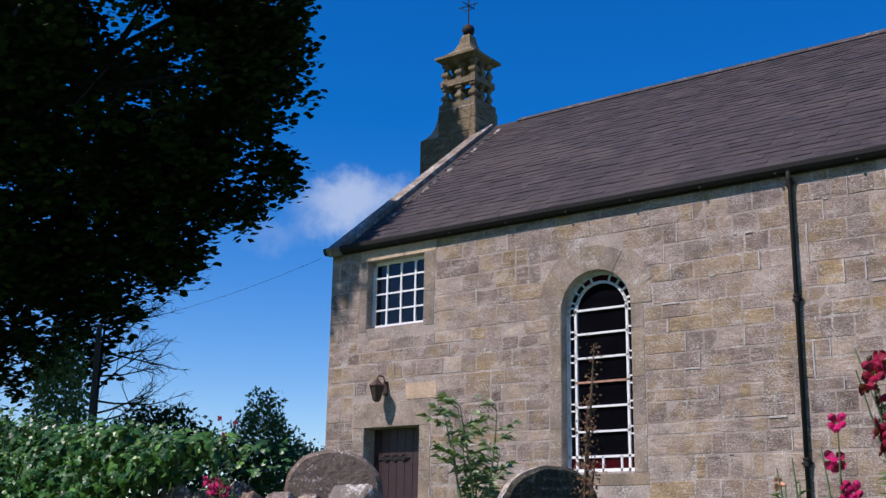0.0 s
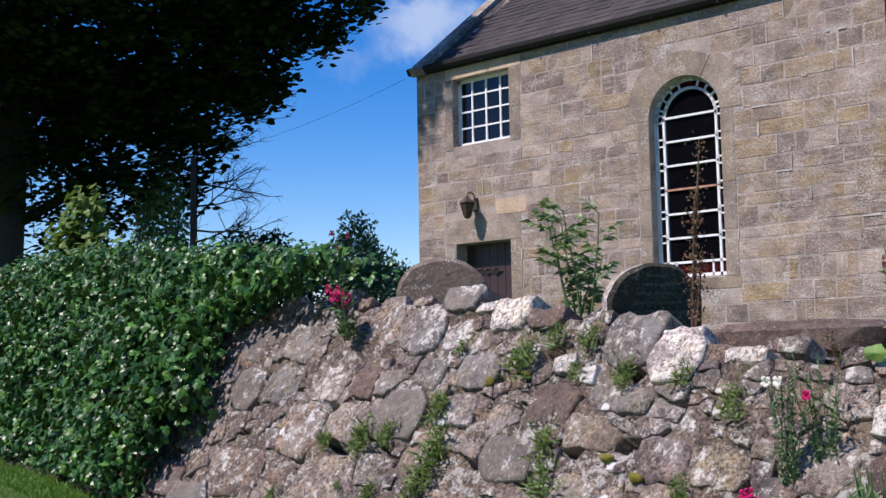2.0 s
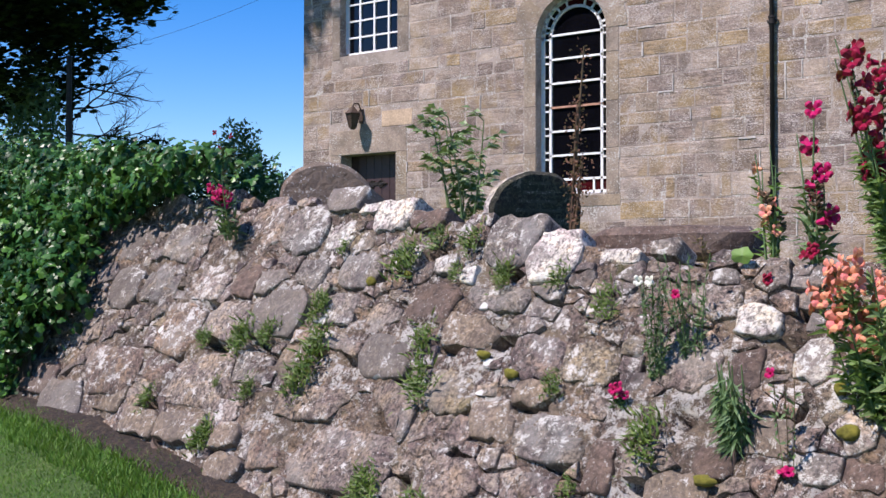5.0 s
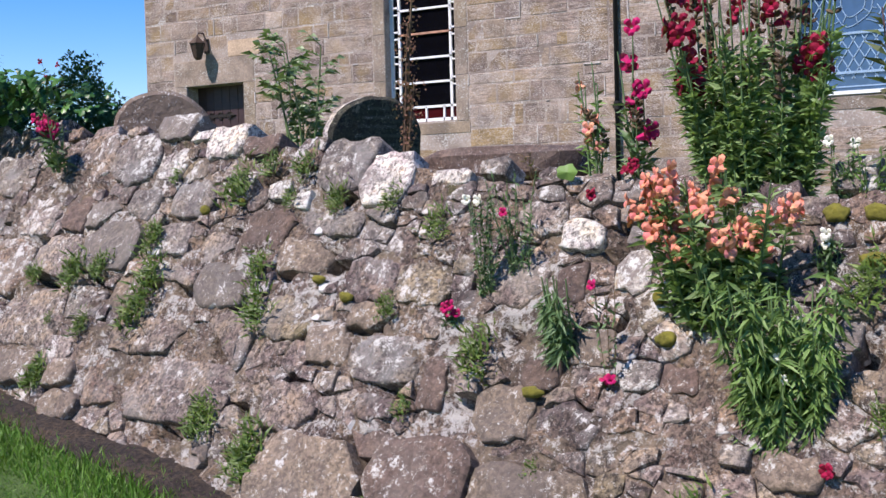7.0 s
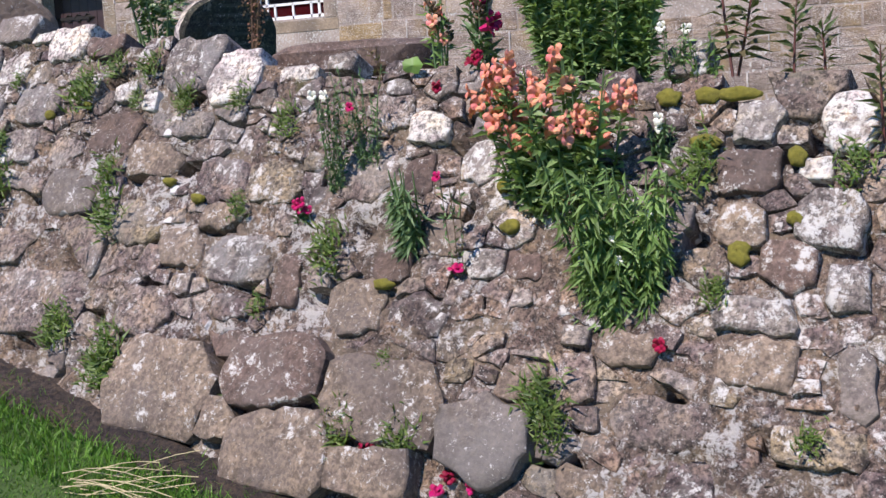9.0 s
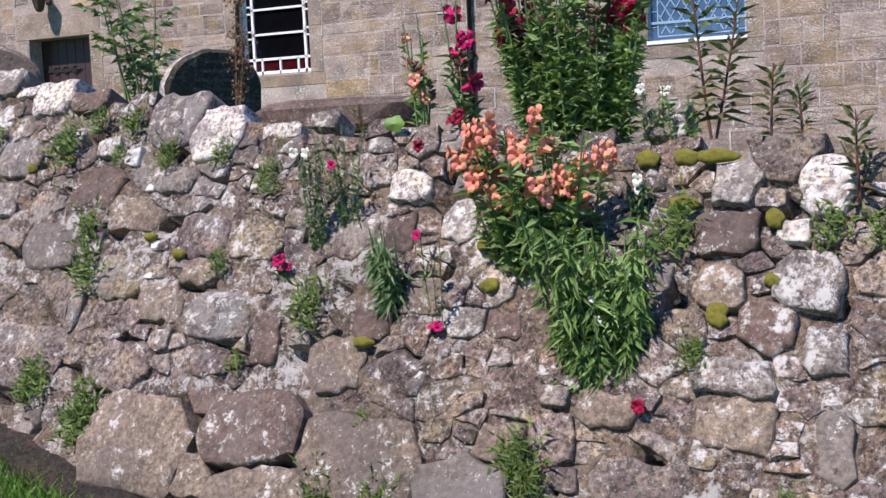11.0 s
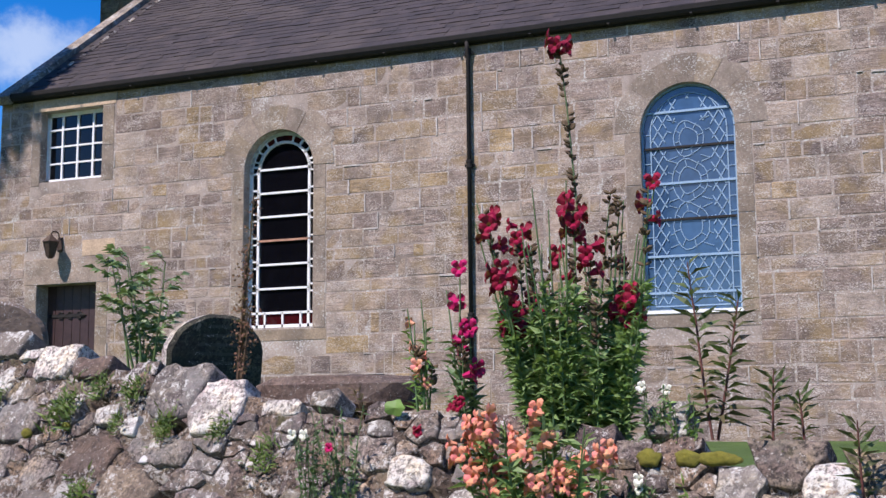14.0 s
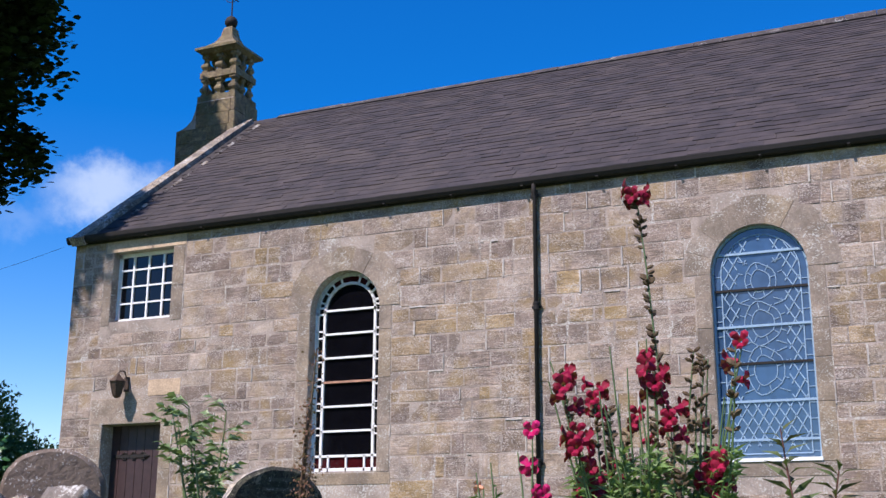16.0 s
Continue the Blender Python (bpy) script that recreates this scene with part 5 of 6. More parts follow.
def snapdragon(at, height, spread, stems, petals, label, seed, leaf=0.05, bare=0.0, flowers=7, bloom=(0.82, 1.0), lean=(0, -0.05), green=None, fsize=0.036, seedy=0.3, leafy=(0.05, 0.85), density=34, pods=16, tall=False, share=1.0, slim=0.3, hang=0.0):
    """A clump of leafy upright stems, each topped by flowers."""
    r = random.Random(seed)
    plant = empty("snapdragon_plant", label, "flower plant", "snapdragons on the wall")
    lv, pod = Shape(), Shape()
    for i in range(stems):
        h = height * (1 if tall else r.uniform(0.5, 1.0))
        a = r.uniform(0, 6.283)
        q = spread * math.sqrt(r.random())
        ln = (lean[0] + q * math.cos(a) / height * 0.55, lean[1] + q * math.sin(a) / height * 0.5)
        pts = stem_curve((at[0] + 0.5 * q * math.cos(a), at[1] + 0.3 * q * math.sin(a), at[2]), h, (*ln, 0), r)
        stem = Shape().tube(pts, [0.0032, 0.003, 0.0028, 0.0026, 0.0024, 0.002, 0.0014], 5).make("stem", M_GREEN, plant)
        nl = int(density * h / 0.6)
        for j in range(nl):
            t = r.uniform(max(leafy[0], bare), leafy[1])
            b = r.uniform(0, 6.283)
            d = Vector((math.cos(b), math.sin(b) - 0.5 * hang, r.uniform(-0.1, 1.3) - 1.9 * hang))
            leaf_shape(lv, along(pts, t), d, Vector((0, 0, 1)), leaf * r.uniform(0.6, 1.25), leaf * slim * r.uniform(0.8, 1.2), 0.35)
        nf = max(0, int(r.gauss(flowers, min(1.5, flowers * 0.4)) + 0.5)) if r.random() < share else 0
        for j in range(nf):
            t = bloom[0] + (bloom[1] - bloom[0]) * j / max(1, nf - 1) if nf > 1 else bloom[1]
            b = j * 2.4 + r.uniform(-0.5, 0.5)
            d = Vector((math.cos(b), math.sin(b) - 0.35, r.uniform(0.0, 0.35)))
            fl = Shape()
            floret(fl, along(pts, min(1, t)), d, fsize * r.uniform(0.8, 1.15), r)
            fl.make("flower", petals, stem)
        if r.random() < seedy:
            for j in range(pods):
                t = r.uniform(0.45 if tall else 0.72, 1.0)
                b = r.uniform(0, 6.283)
                d = Vector((math.cos(b), math.sin(b), 0.5)).normalized()
                p = along(pts, t)
                pod.tube([p, p + d * 0.010, p + d * 0.018], [0.002, 0.005, 0.002], 5)
    if lv.v:
        lv.make("leaves", green or M_GREEN, plant, kind="stuff")
    if pod.v:
        pod.make("seed_head", M_DRY, plant, kind="stuff")
    return plant


def willowherb(at, height, label, seed, lean=(0, 0), side=0.0, top=None):
    """A red-stemmed upright plant with whorls of narrow leaves."""
    r = random.Random(seed)
    plant = empty("willowherb", label, "weed", "willowherbs on the wall")
    lv = Shape()
    stems = [stem_curve(at, height, (*lean, 0), r)]
    if side:
        stems.append(stem_curve((at[0] + 0.01, at[1], at[2]), height * 0.8, (side, -0.05, 0), r))
    for pts in stems:
        Shape().tube(pts, [0.0035, 0.0032, 0.003, 0.0027, 0.0024, 0.002, 0.0012], 5).make("stem", M_REDSTEM, plant)
        k = int(22 + height * 70)
        for j in range(k):
            t = 0.12 + 0.86 * j / k
            b = j * 2.4
            ln = height * 0.085 * (1.15 - 0.75 * t) + 0.034
            d = Vector((math.cos(b), math.sin(b), 0.15 + 0.9 * t))
            leaf_shape(lv, along(pts, t), d, Vector((0, 0, 1)), ln, ln * 0.24, 0.5)
    lv.make("leaves", M_WILLOW, plant, kind="stuff")


def tuft(u, z, size, seed, label="small bright green fern tuft growing from the wall joints", mat=None, name="wall_fern"):
    """A spray of short arching fronds with paired leaflets."""
    r = random.Random(seed)
    s = Shape()
    for i in range(int(40 + size * 1300)):
        d = (NORMAL * 0.8 + rand_dir(r) * 0.8 + Vector((0, 0, 0.45))).normalized()
        p = on_face(u + r.gauss(0, 0.30) * size, z + r.gauss(0, 0.36) * size, 0.02)
        ln = size * r.uniform(0.22, 0.55)
        leaf_shape(s, p, d, Vector((0, -1, 0.5)), ln, ln * 0.13 + 0.002, 0.5)
    f = empty(name, label, "fern", "ferns in the wall")
    s.make("fronds", mat or M_FERN, f, kind="stuff")


def build_elder():
    r = random.Random(6)
    base = Vector((8.93, -8.80, 1.86))
    plant = empty("elder_shrub", "young elder shrub with fresh green toothed leaves behind the wall", "shrub")
    lv = Shape()
    for i in range(8):
        h = r.uniform(0.30, 0.62)
        pts = stem_curve(base + Vector((r.uniform(-0.05, 0.05), r.uniform(-0.05, 0.05), 0)), h, (r.uniform(-0.34, 0.30), r.uniform(-0.3, 0.3), 0), r)
        st = Shape()
        st.tube(pts, [0.008, 0.007, 0.006, 0.005, 0.004, 0.003, 0.002], 5)
        for j in range(8):
            p = along(pts, 0.58 + 0.42 * j / 7)
            b = j * 1.57 + r.uniform(-0.4, 0.4)
            d = Vector((math.cos(b), math.sin(b), 0.45)).normalized()
            ln = r.uniform(0.055, 0.09)
            st.tube([p, p + d * ln], [0.0025, 0.0015], 4)
            for q in range(3):
                for sg in (-1, 1):
                    c = p + d * ln * (0.4 + 0.25 * q)
                    e = d.cross(Vector((0, 0, 1))) * sg + d * 0.5 + Vector((0, 0, r.uniform(-0.2, 0.2)))
                    leaf_shape(lv, c, e, Vector((0, 0, 1)), r.uniform(0.038, 0.056), r.uniform(0.017, 0.025), 0.45)
            leaf_shape(lv, p + d * ln, d, Vector((0, 0, 1)), 0.06, 0.026, 0.4)
        st.make("stem", M_ELDER, plant)
    lv.make("leaves", M_ELDER, plant, kind="stuff")


def headstone(name, label, c, w, z0, z1, thick, yaw, tilt, mat, rim=None):
    """A round-topped slab, slightly weathered at its edges."""
    s = Shape()
    k = 24
    hw = w / 2
    zs = z1 - hw * 0.8
    ring = [(-hw, z0)] + [(-hw * math.cos(math.pi * i / k), zs + hw * 0.8 * math.sin(math.pi * i / k)) for i in range(k + 1)] + [(hw, z0)]
    m = Matrix.Translation((c[0], c[1], 0)) @ Matrix.Rotation(radians(yaw), 4, 'Z')
    rings = []
    for y, g in ((-thick / 2, 0.93), (-thick / 2 + 0.015, 1.0), (thick / 2 - 0.015, 1.0), (thick / 2, 0.93)):
        rings.append([m @ Vector((x * g + 0.006 * noise.noise((x * 20, z * 20, 1)), y + tilt * (z - z0), z0 + (z - z0) * (1 - (1 - g) * 0.3) + 0.006 * noise.noise((x * 18, z * 18, 4)))) for x, z in ring])
    n_ = len(ring)
    for q in rings:
        s.v += [tuple(p) for p in q]
    s.f += [(q * n_ + j, q * n_ + (j + 1) % n_, (q + 1) * n_ + (j + 1) % n_, (q + 1) * n_ + j) for q in range(3) for j in range(n_)]
    s.f += [tuple(range(n_))[::-1], tuple(range(3 * n_, 4 * n_))]
    ob = s.make(name, mat, None, label, category="gravestone")
    if rim:
        ob.data.materials.append(rim)
        for q in range(n_, 3 * n_):
            ob.data.polygons[q].material_index = 1
    return ob


def five_point_leaf(s, p, out, up, size):
    up = (up - out * up.dot(out)).normalized()
    side = up.cross(out)
    o = len(s.v)
    for a, b in ((0, -0.1), (0.55, 0.3), (0.28, 0.8), (-0.05, 1.0), (-0.45, 0.7), (-0.5, 0.2)):
        s.v.append(tuple(p + side * a * size + up * b * size + out * (0.12 * size if a == 0.28 else 0)))
    s.f += [(o, o + 1, o + 2), (o, o + 2, o + 3, o + 4), (o, o + 4, o + 5)]


def build_tree():
    r = random.Random(17)
    tree = empty("sycamore_tree", "large dark sycamore tree in full leaf, seen from its shaded side", "tree")
    base = Vector((-8.5, -2.2, 1.5))
    tr = Shape()
    tr.tube([base, base + Vector((0.1, 0, 2)), base + Vector((0.0, 0.2, 5)), base + Vector((0.3, 0.1, 8)), base + Vector((0.2, 0.3, 12))], [0.42, 0.33, 0.27, 0.18, 0.05], 10)
    blobs = [((-4.9, -0.3, 10.9), 3.21),
             ((-6.7, -0.5, 8.8), 2.95),
             ((-3.9, 1.2, 9.0), 1.34),
             ((-6.1, 0.2, 7.3), 1.66),
             ((-7.3, -0.2, 6.1), 1.71),
             ((-8.9, -2.7, 9.8), 4.17),
             ((-7.6, -2.5, 14.1), 3.00),
             ((-9.1, -3.8, 14.3), 4.26),
             ((-4.9, 0.7, 7.8), 1.14),
             ((-8.9, -1.9, 6.4), 2.33),
             ((-2.9, 0.9, 10.6), 0.80),
             ((-3.1, 0.4, 12.0), 1.41),
             # small leaf clusters added out of view to shade the eave corner and belfry
             ((-2.9, -0.6, 14.8), 0.75), ((-2.40, 0.13, 14.6), 0.35), ((-1.60, -3.5, 11.6), 0.42)]
    # unseen boughs towards the lane, added high over the church's corner to shade it
    blobs += [((-3.4, -7.2, 17.0), 0.7), ((-3.45, -6.75, 17.5), 0.7), ((-4.25, -3.65, 19.2), 0.9), ((-4.5, -3.9, 18.3), 0.8)]
    lv = Shape()
    for c, rad in blobs:
        c = Vector(c)
        start = base + Vector((0.1, 0.1, max(1.5, min(8, c.z - base.z - rad * 0.9))))
        tr.tube([start, start.lerp(c, 0.5) + rand_dir(r) * 0.2, c], [0.13, 0.08, 0.03], 6)
        for _ in range(int(5 * rad)):
            e = c + rand_dir(r) * rad * 0.85
            tr.tube([c.lerp(start, 0.2), c.lerp(e, 0.5) + rand_dir(r) * 0.2, e], [0.04, 0.025, 0.008], 5)
        clumps = int(34 * rad * rad * (4 if rad < 0.6 else 1.5 if rad < 1.5 else 1))
        for _ in range(clumps):
            d = rand_dir(r)
            p = c + d * rad * (r.uniform(0.45, 1.0) ** 0.6) * (1 + 0.22 * noise.noise(d * 2.2 + c))
            for _ in range(44):
                o = rand_dir(r)
                o.z = abs(o.z) * 0.8 + 0.15
                o = (o * 0.6 + Vector((-0.1, -0.1, 0.9))).normalized()
                q = p + rand_dir(r) * r.uniform(0.05, 0.42) * Vector((1, 1, 0.7)).length / 1.55
                five_point_leaf(lv, q, o, Vector((r.uniform(-1, 1), r.uniform(-1, 1), -0.5)), r.uniform(0.10, 0.17))
    tr.make("trunk", M_BARK, tree, smooth=True)
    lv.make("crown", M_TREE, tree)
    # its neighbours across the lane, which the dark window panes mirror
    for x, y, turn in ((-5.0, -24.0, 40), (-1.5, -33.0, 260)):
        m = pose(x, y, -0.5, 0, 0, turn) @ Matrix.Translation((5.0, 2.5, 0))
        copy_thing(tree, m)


def build_far():
    r = random.Random(31)
    pole = empty("utility_pole", "dark creosoted wooden utility pole", "pole")
    p = Vector((-4.35, -0.95, 1.6))
    Shape().tube([p, p + Vector((0, 0, 3.9))], [0.055, 0.045], 10).make("post", M_POLE, pole)
    w = Shape()
    a, b = Vector((-4.35, -0.95, 5.45)), Vector((-0.1, -0.15, 6.24))
    w.tube([a.lerp(b, t) - Vector((0, 0, 0.5 * t * (1 - t))) for t in (i / 12 for i in range(13))], 0.003, 4)
    tagged(w.make("overhead_wire", M_POLE), "thin dark overhead wire tied to the church corner", "wire")
    # bare tangled tree
    t = empty("bare_tree", "leafless dark tree with tangled fine twigs", "tree")
    s = Shape()

    def branch(p, d, ln, rad, depth):
        pts = [p]
        for _ in range(4):
            d = (d + rand_dir(r) * 0.22 + Vector((0, 0, 0.03))).normalized()
            pts.append(pts[-1] + d * ln / 4)
        s.tube(pts, [rad, rad * 0.85, rad * 0.7, rad * 0.5, rad * 0.3], 5, False)
        if depth:
            for _ in range(7 if depth > 1 else 6):
                q = along(pts, r.uniform(0.25, 1.0))
                branch(q, (d + rand_dir(r) * 0.9).normalized(), ln * r.uniform(0.3, 0.5), rad * 0.45, depth - 1)
    base = Vector((-7.5, 1.45, 1.5))
    Shape().tube([base, base + Vector((0, 0, 3.6)), base + Vector((0.1, 0, 5.9))], [0.05, 0.035, 0.012], 6).make("trunk", M_BARK, t)
    for i in range(13):
        z = 2.2 + 3.2 * i / 13
        a = r.uniform(-0.9, 1.3)
        branch(base + Vector((0, 0, z)), Vector((math.cos(a) * 0.9, math.sin(a), r.uniform(-0.05, 0.35))).normalized(), r.uniform(1.0, 2.0) * (1.15 - 0.5 * i / 13), 0.024, 2)
    s.make("branch_tangle", M_BARK, t, kind="stuff")
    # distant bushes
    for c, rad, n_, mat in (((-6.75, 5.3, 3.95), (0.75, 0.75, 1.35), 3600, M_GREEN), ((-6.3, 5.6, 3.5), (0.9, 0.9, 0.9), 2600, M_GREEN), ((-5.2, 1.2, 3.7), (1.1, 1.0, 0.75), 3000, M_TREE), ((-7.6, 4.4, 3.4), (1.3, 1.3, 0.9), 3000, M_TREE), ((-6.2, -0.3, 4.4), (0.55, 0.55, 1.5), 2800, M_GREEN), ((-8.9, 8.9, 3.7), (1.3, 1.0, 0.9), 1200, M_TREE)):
        b = empty("far_bush", "rounded green bush beyond the churchyard", "bush", "bushes beyond the churchyard")
        lv, tr = Shape(), Shape()
        c = Vector(c)
        g = Vector((c.x, c.y, 1.5))
        tr.tube([g, g.lerp(c, 0.5), c], [0.08, 0.06, 0.02], 6)
        for _ in range(n_):
            d = rand_dir(r)
            k = (0.5 + 0.5 * r.random()) * (1 + 0.35 * noise.noise(d * 2.5 + c))
            p = c + Vector((d.x * rad[0], d.y * rad[1], d.z * rad[2])) * k
            leaf_shape(lv, p, rand_dir(r) + Vector((0, 0, 0.4)), rand_dir(r), r.uniform(0.08, 0.15), 0.055)
        tr.make("trunk", M_BARK, b)
        lv.make("crown", mat, b)


def build_lawn():
    r = random.Random(9)
    s = Shape()
    n_ = 0
    while n_ < 150000:
        x, d = r.uniform(5.0, 11.3), r.uniform(0.03, 1.4)
        yb = face_y(x, wall_base(x))
        if d < 0.07 + 0.05 * noise.noise((x * 2.2, 1, 0)) + r.uniform(-0.05, 0.05):
            continue
        y = yb - d
        z = ground_z(x, y) - 0.01
        h = r.uniform(0.010, 0.026) * (1.9 if d < 0.27 else 1)
        a = r.uniform(0, 6.283)
        w = Vector((math.cos(a), math.sin(a), 0)) * 0.0022
        e = Vector((r.uniform(-0.5, 0.5), r.uniform(-0.5, 0.5), 1)) * h
        p = Vector((x, y, z))
        s.add([p - w, p + w, p + e * 0.6 + w * 0.7, p + e + Vector((e.x, e.y, 0)) * 0.6, p + e * 0.6 - w * 0.7], [(0, 1, 2, 4), (4, 2, 3)])
        n_ += 1
    s.make("grass", M_GRASS, None, "short bright green lawn grass", category="grass", kind="stuff")
    b = Shape()
    us = [5 + 0.1 * i for i in range(85)]
    for u in us:
        yb = face_y(u, wall_base(u))
        for d in (-0.03, 0.04, 0.09, 0.14):
            b.v.append((u, yb - d, ground_z(u, yb - d) + (0.022 if d < 0.13 else -0.02) + 0.02 * noise.noise((u * 7, d * 12, 2))))
    b.f = [(i * 4 + j, i * 4 + j + 1, i * 4 + 5 + j, i * 4 + 4 + j) for i in range(len(us) - 1) for j in range(3)]
    b.make("soil_strip", M_SOIL, None, "bare brown soil along the foot of the wall", True, category="soil", kind="structure")


# the white rim puts sunlight on the lichened edge into its colour
dark_stone = headstone("gravestone", "small round-topped gravestone with a dark mossy face and a lichened edge coloured sunlit pale", (9.345, -8.95), 0.405, 1.6, 2.255, 0.075, 58, -0.12, M_GRAVE, M_WHITE)
headstone("gravestone", "round-topped brown weathered gravestone behind the wall", (8.22, -8.86), 0.43, 1.6, 2.365, 0.10, 35, -0.05, M_GRAVE2)
for q_ in range(5):
    # worn lettering, no longer legible
    z_ = 2.20 - 0.035 * q_
    half = 0.05 + 0.017 * q_
    m_ = Matrix.Translation((9.345, -8.95, 0)) @ Matrix.Rotation(radians(58), 4, 'Z')
    y_ = -0.0375 - 0.12 * (z_ - 1.6) - 0.002
    s_ = Shape()
    s_.add([m_ @ Vector(p_) for p_ in ((-half, y_, z_), (half, y_, z_), (half, y_ - 0.0018, z_ + 0.012), (-half, y_ - 0.0018, z_ + 0.012), (-half, y_ + 0.006, z_), (half, y_ + 0.006, z_), (half, y_ + 0.004, z_ + 0.012), (-half, y_ + 0.004, z_ + 0.012))],
           [(0, 1, 2, 3), (4, 7, 6, 5), (0, 4, 5, 1), (3, 2, 6, 7), (0, 3, 7, 4), (1, 5, 6, 2)])
    s_.make("inscription_line", M_CARVED, dark_stone)


def rough_slab(name, label, c, size, yaw, mat, seed, category="stone"):
    """A loose weathered stone with broken edges."""
    r = random.Random(seed)
    s = Shape()
    k, m = 14, 5
    for i in range(m + 1):
        t = math.pi * i / m
        for j in range(k):
            a = 2 * math.pi * j / k
            q = Vector((math.copysign(abs(math.cos(a)) ** 0.6, math.cos(a)) * max(0.02, math.sin(t)) ** 0.45, math.copysign(abs(math.sin(a)) ** 0.6, math.sin(a)) * max(0.02, math.sin(t)) ** 0.45, -math.copysign(abs(math.cos(t)) ** 0.6, math.cos(t))))
            q = q * (1 + 0.16 * noise.noise(q * 1.7 + Vector((seed, 0, 0))))
            s.v.append((q.x * size[0] / 2, q.y * size[1] / 2, q.z * size[2] / 2))
    s.f = [(i * k + j, i * k + (j + 1) % k, (i + 1) * k + (j + 1) % k, (i + 1) * k + j) for i in range(m) for j in range(k)]
    s.f += [tuple(range(k))[::-1], tuple(range(m * k, m * k + k))]
    ob = s.make(name, mat, None, label, category=category)
    ob.matrix_world = Matrix.Translation(c) @ Matrix.Rotation(radians(yaw), 4, 'Z')
    return ob


rough_slab("flat_stone", "long dark flat stone lying on the wall top", (10.42, -9.96, 1.93), (0.50, 0.22, 0.10), 6, M_BROWN, 3)
build_ivy()
build_elder()

# snapdragons and weeds
snapdragon((11.20, -10.33, 1.78), 0.54, 0.22, 60, M_CRIMSON, "tall bushy snapdragon with deep crimson flowers on the wall top", 1, leaf=0.034, flowers=4, share=0.19, bloom=(0.88, 1.0), seedy=0.35, leafy=(0.02, 0.66), density=200, pods=22, fsize=0.038, slim=0.28, green=M_LUSH)
snapdragon((11.29, -10.36, 1.80), 0.83, 0.06, 1, M_CRIMSON, "one tall dry snapdragon spike with a crimson flower at its tip", 12, flowers=3, bloom=(0.97, 1.0), leafy=(0.0, 0.3), density=20, seedy=1, pods=90, lean=(-0.03, 0.0), tall=True)
snapdragon((11.17, -10.52, 1.55), 0.30, 0.19, 30, M_PEACH, "low snapdragon with peach flowers hanging from the wall", 2, leaf=0.038, flowers=5, share=0.6, bloom=(0.84, 1.0), lean=(-0.02, -0.2), seedy=0, density=150, fsize=0.033, slim=0.34, green=M_LUSH, leafy=(0.0, 0.9))
snapdragon((11.33, -10.66, 1.33), 0.32, 0.12, 44, M_CREAM, "dense leafy green snapdragon with a few cream flowers", 3, leaf=0.043, flowers=2, share=0.08, lean=(0.0, -0.10), green=M_HANG, leafy=(0.0, 1.0), density=165, slim=0.18, seedy=0, fsize=0.016, hang=0.55)
snapdragon((10.91, -10.28, 1.84), 0.34, 0.07, 5, M_MAGENTA, "slim snapdragon with magenta flowers on the wall top", 4, flowers=3, share=0.6, bloom=(0.62, 1.0), density=60, fsize=0.036, leafy=(0.05, 0.6), slim=0.22)
snapdragon((10.82, -10.28, 1.82), 0.30, 0.05, 6, M_PEACH, "thin yellowing snapdragon with pale peach flowers", 5, flowers=3, share=0.7, bloom=(0.6, 1.0), fsize=0.025, green=M_FRESH, density=60, leaf=0.032, slim=0.24)
snapdragon((10.82, -10.53, 1.47), 0.19, 0.05, 14, M_MAGENTA, "small dark green snapdragon with one magenta flower", 6, flowers=1, share=0.07, lean=(0, -0.2), density=110, leaf=0.045, slim=0.16, seedy=0, hang=0.6)
snapdragon((8.74, -9.97, 1.97), 0.22, 0.06, 7, M_MAGENTA, "small snapdragon with bright pink flowers beside the ivy", 7, flowers=3, share=0.5, lean=(-0.1, -0.1), density=80, slim=0.2)
willowherb((11.51, -10.44, 1.82), 0.33, "tall willowherb with reddish stem and narrow leaves", 1, (-0.1, 0), 0.2)
willowherb((11.63, -10.47, 1.77), 0.17, "short green willowherb shoot on the wall top", 2)
willowherb((11.69, -10.46, 1.78), 0.12, "short green willowherb shoot on the wall top", 3)
willowherb((11.80, -10.60, 1.64), 0.20, "short green willowherb shoot on the wall face", 4)
# a dock gone to seed, cushions of moss, ferns and small weeds


def dock(base, height, seed):
    r = random.Random(seed)
    d = empty("dry_dock", "tall rust-brown dock gone to seed on the wall top", "weed")
    st, sd = Shape(), Shape()
    for q in range(3):
        pts = stem_curve(base, height * (1 - 0.28 * q), (0.03 + 0.16 * (q - 1) * (q > 0), 0, 0), r)
        st.tube(pts, [0.006, 0.006, 0.005, 0.004, 0.004, 0.003, 0.002], 5)
        for _ in range(190):
            p = along(pts, 0.3 + 0.7 * r.random())
            e = p + Vector((r.gauss(0, 0.013), r.gauss(0, 0.013), r.uniform(-0.01, 0.02)))
            leaf_shape(sd, e, rand_dir(r), rand_dir(r), 0.010, 0.007)
    st.make("stem", M_DRY, d)
    sd.make("seed_head", M_RUSTSEED, d, kind="stuff")


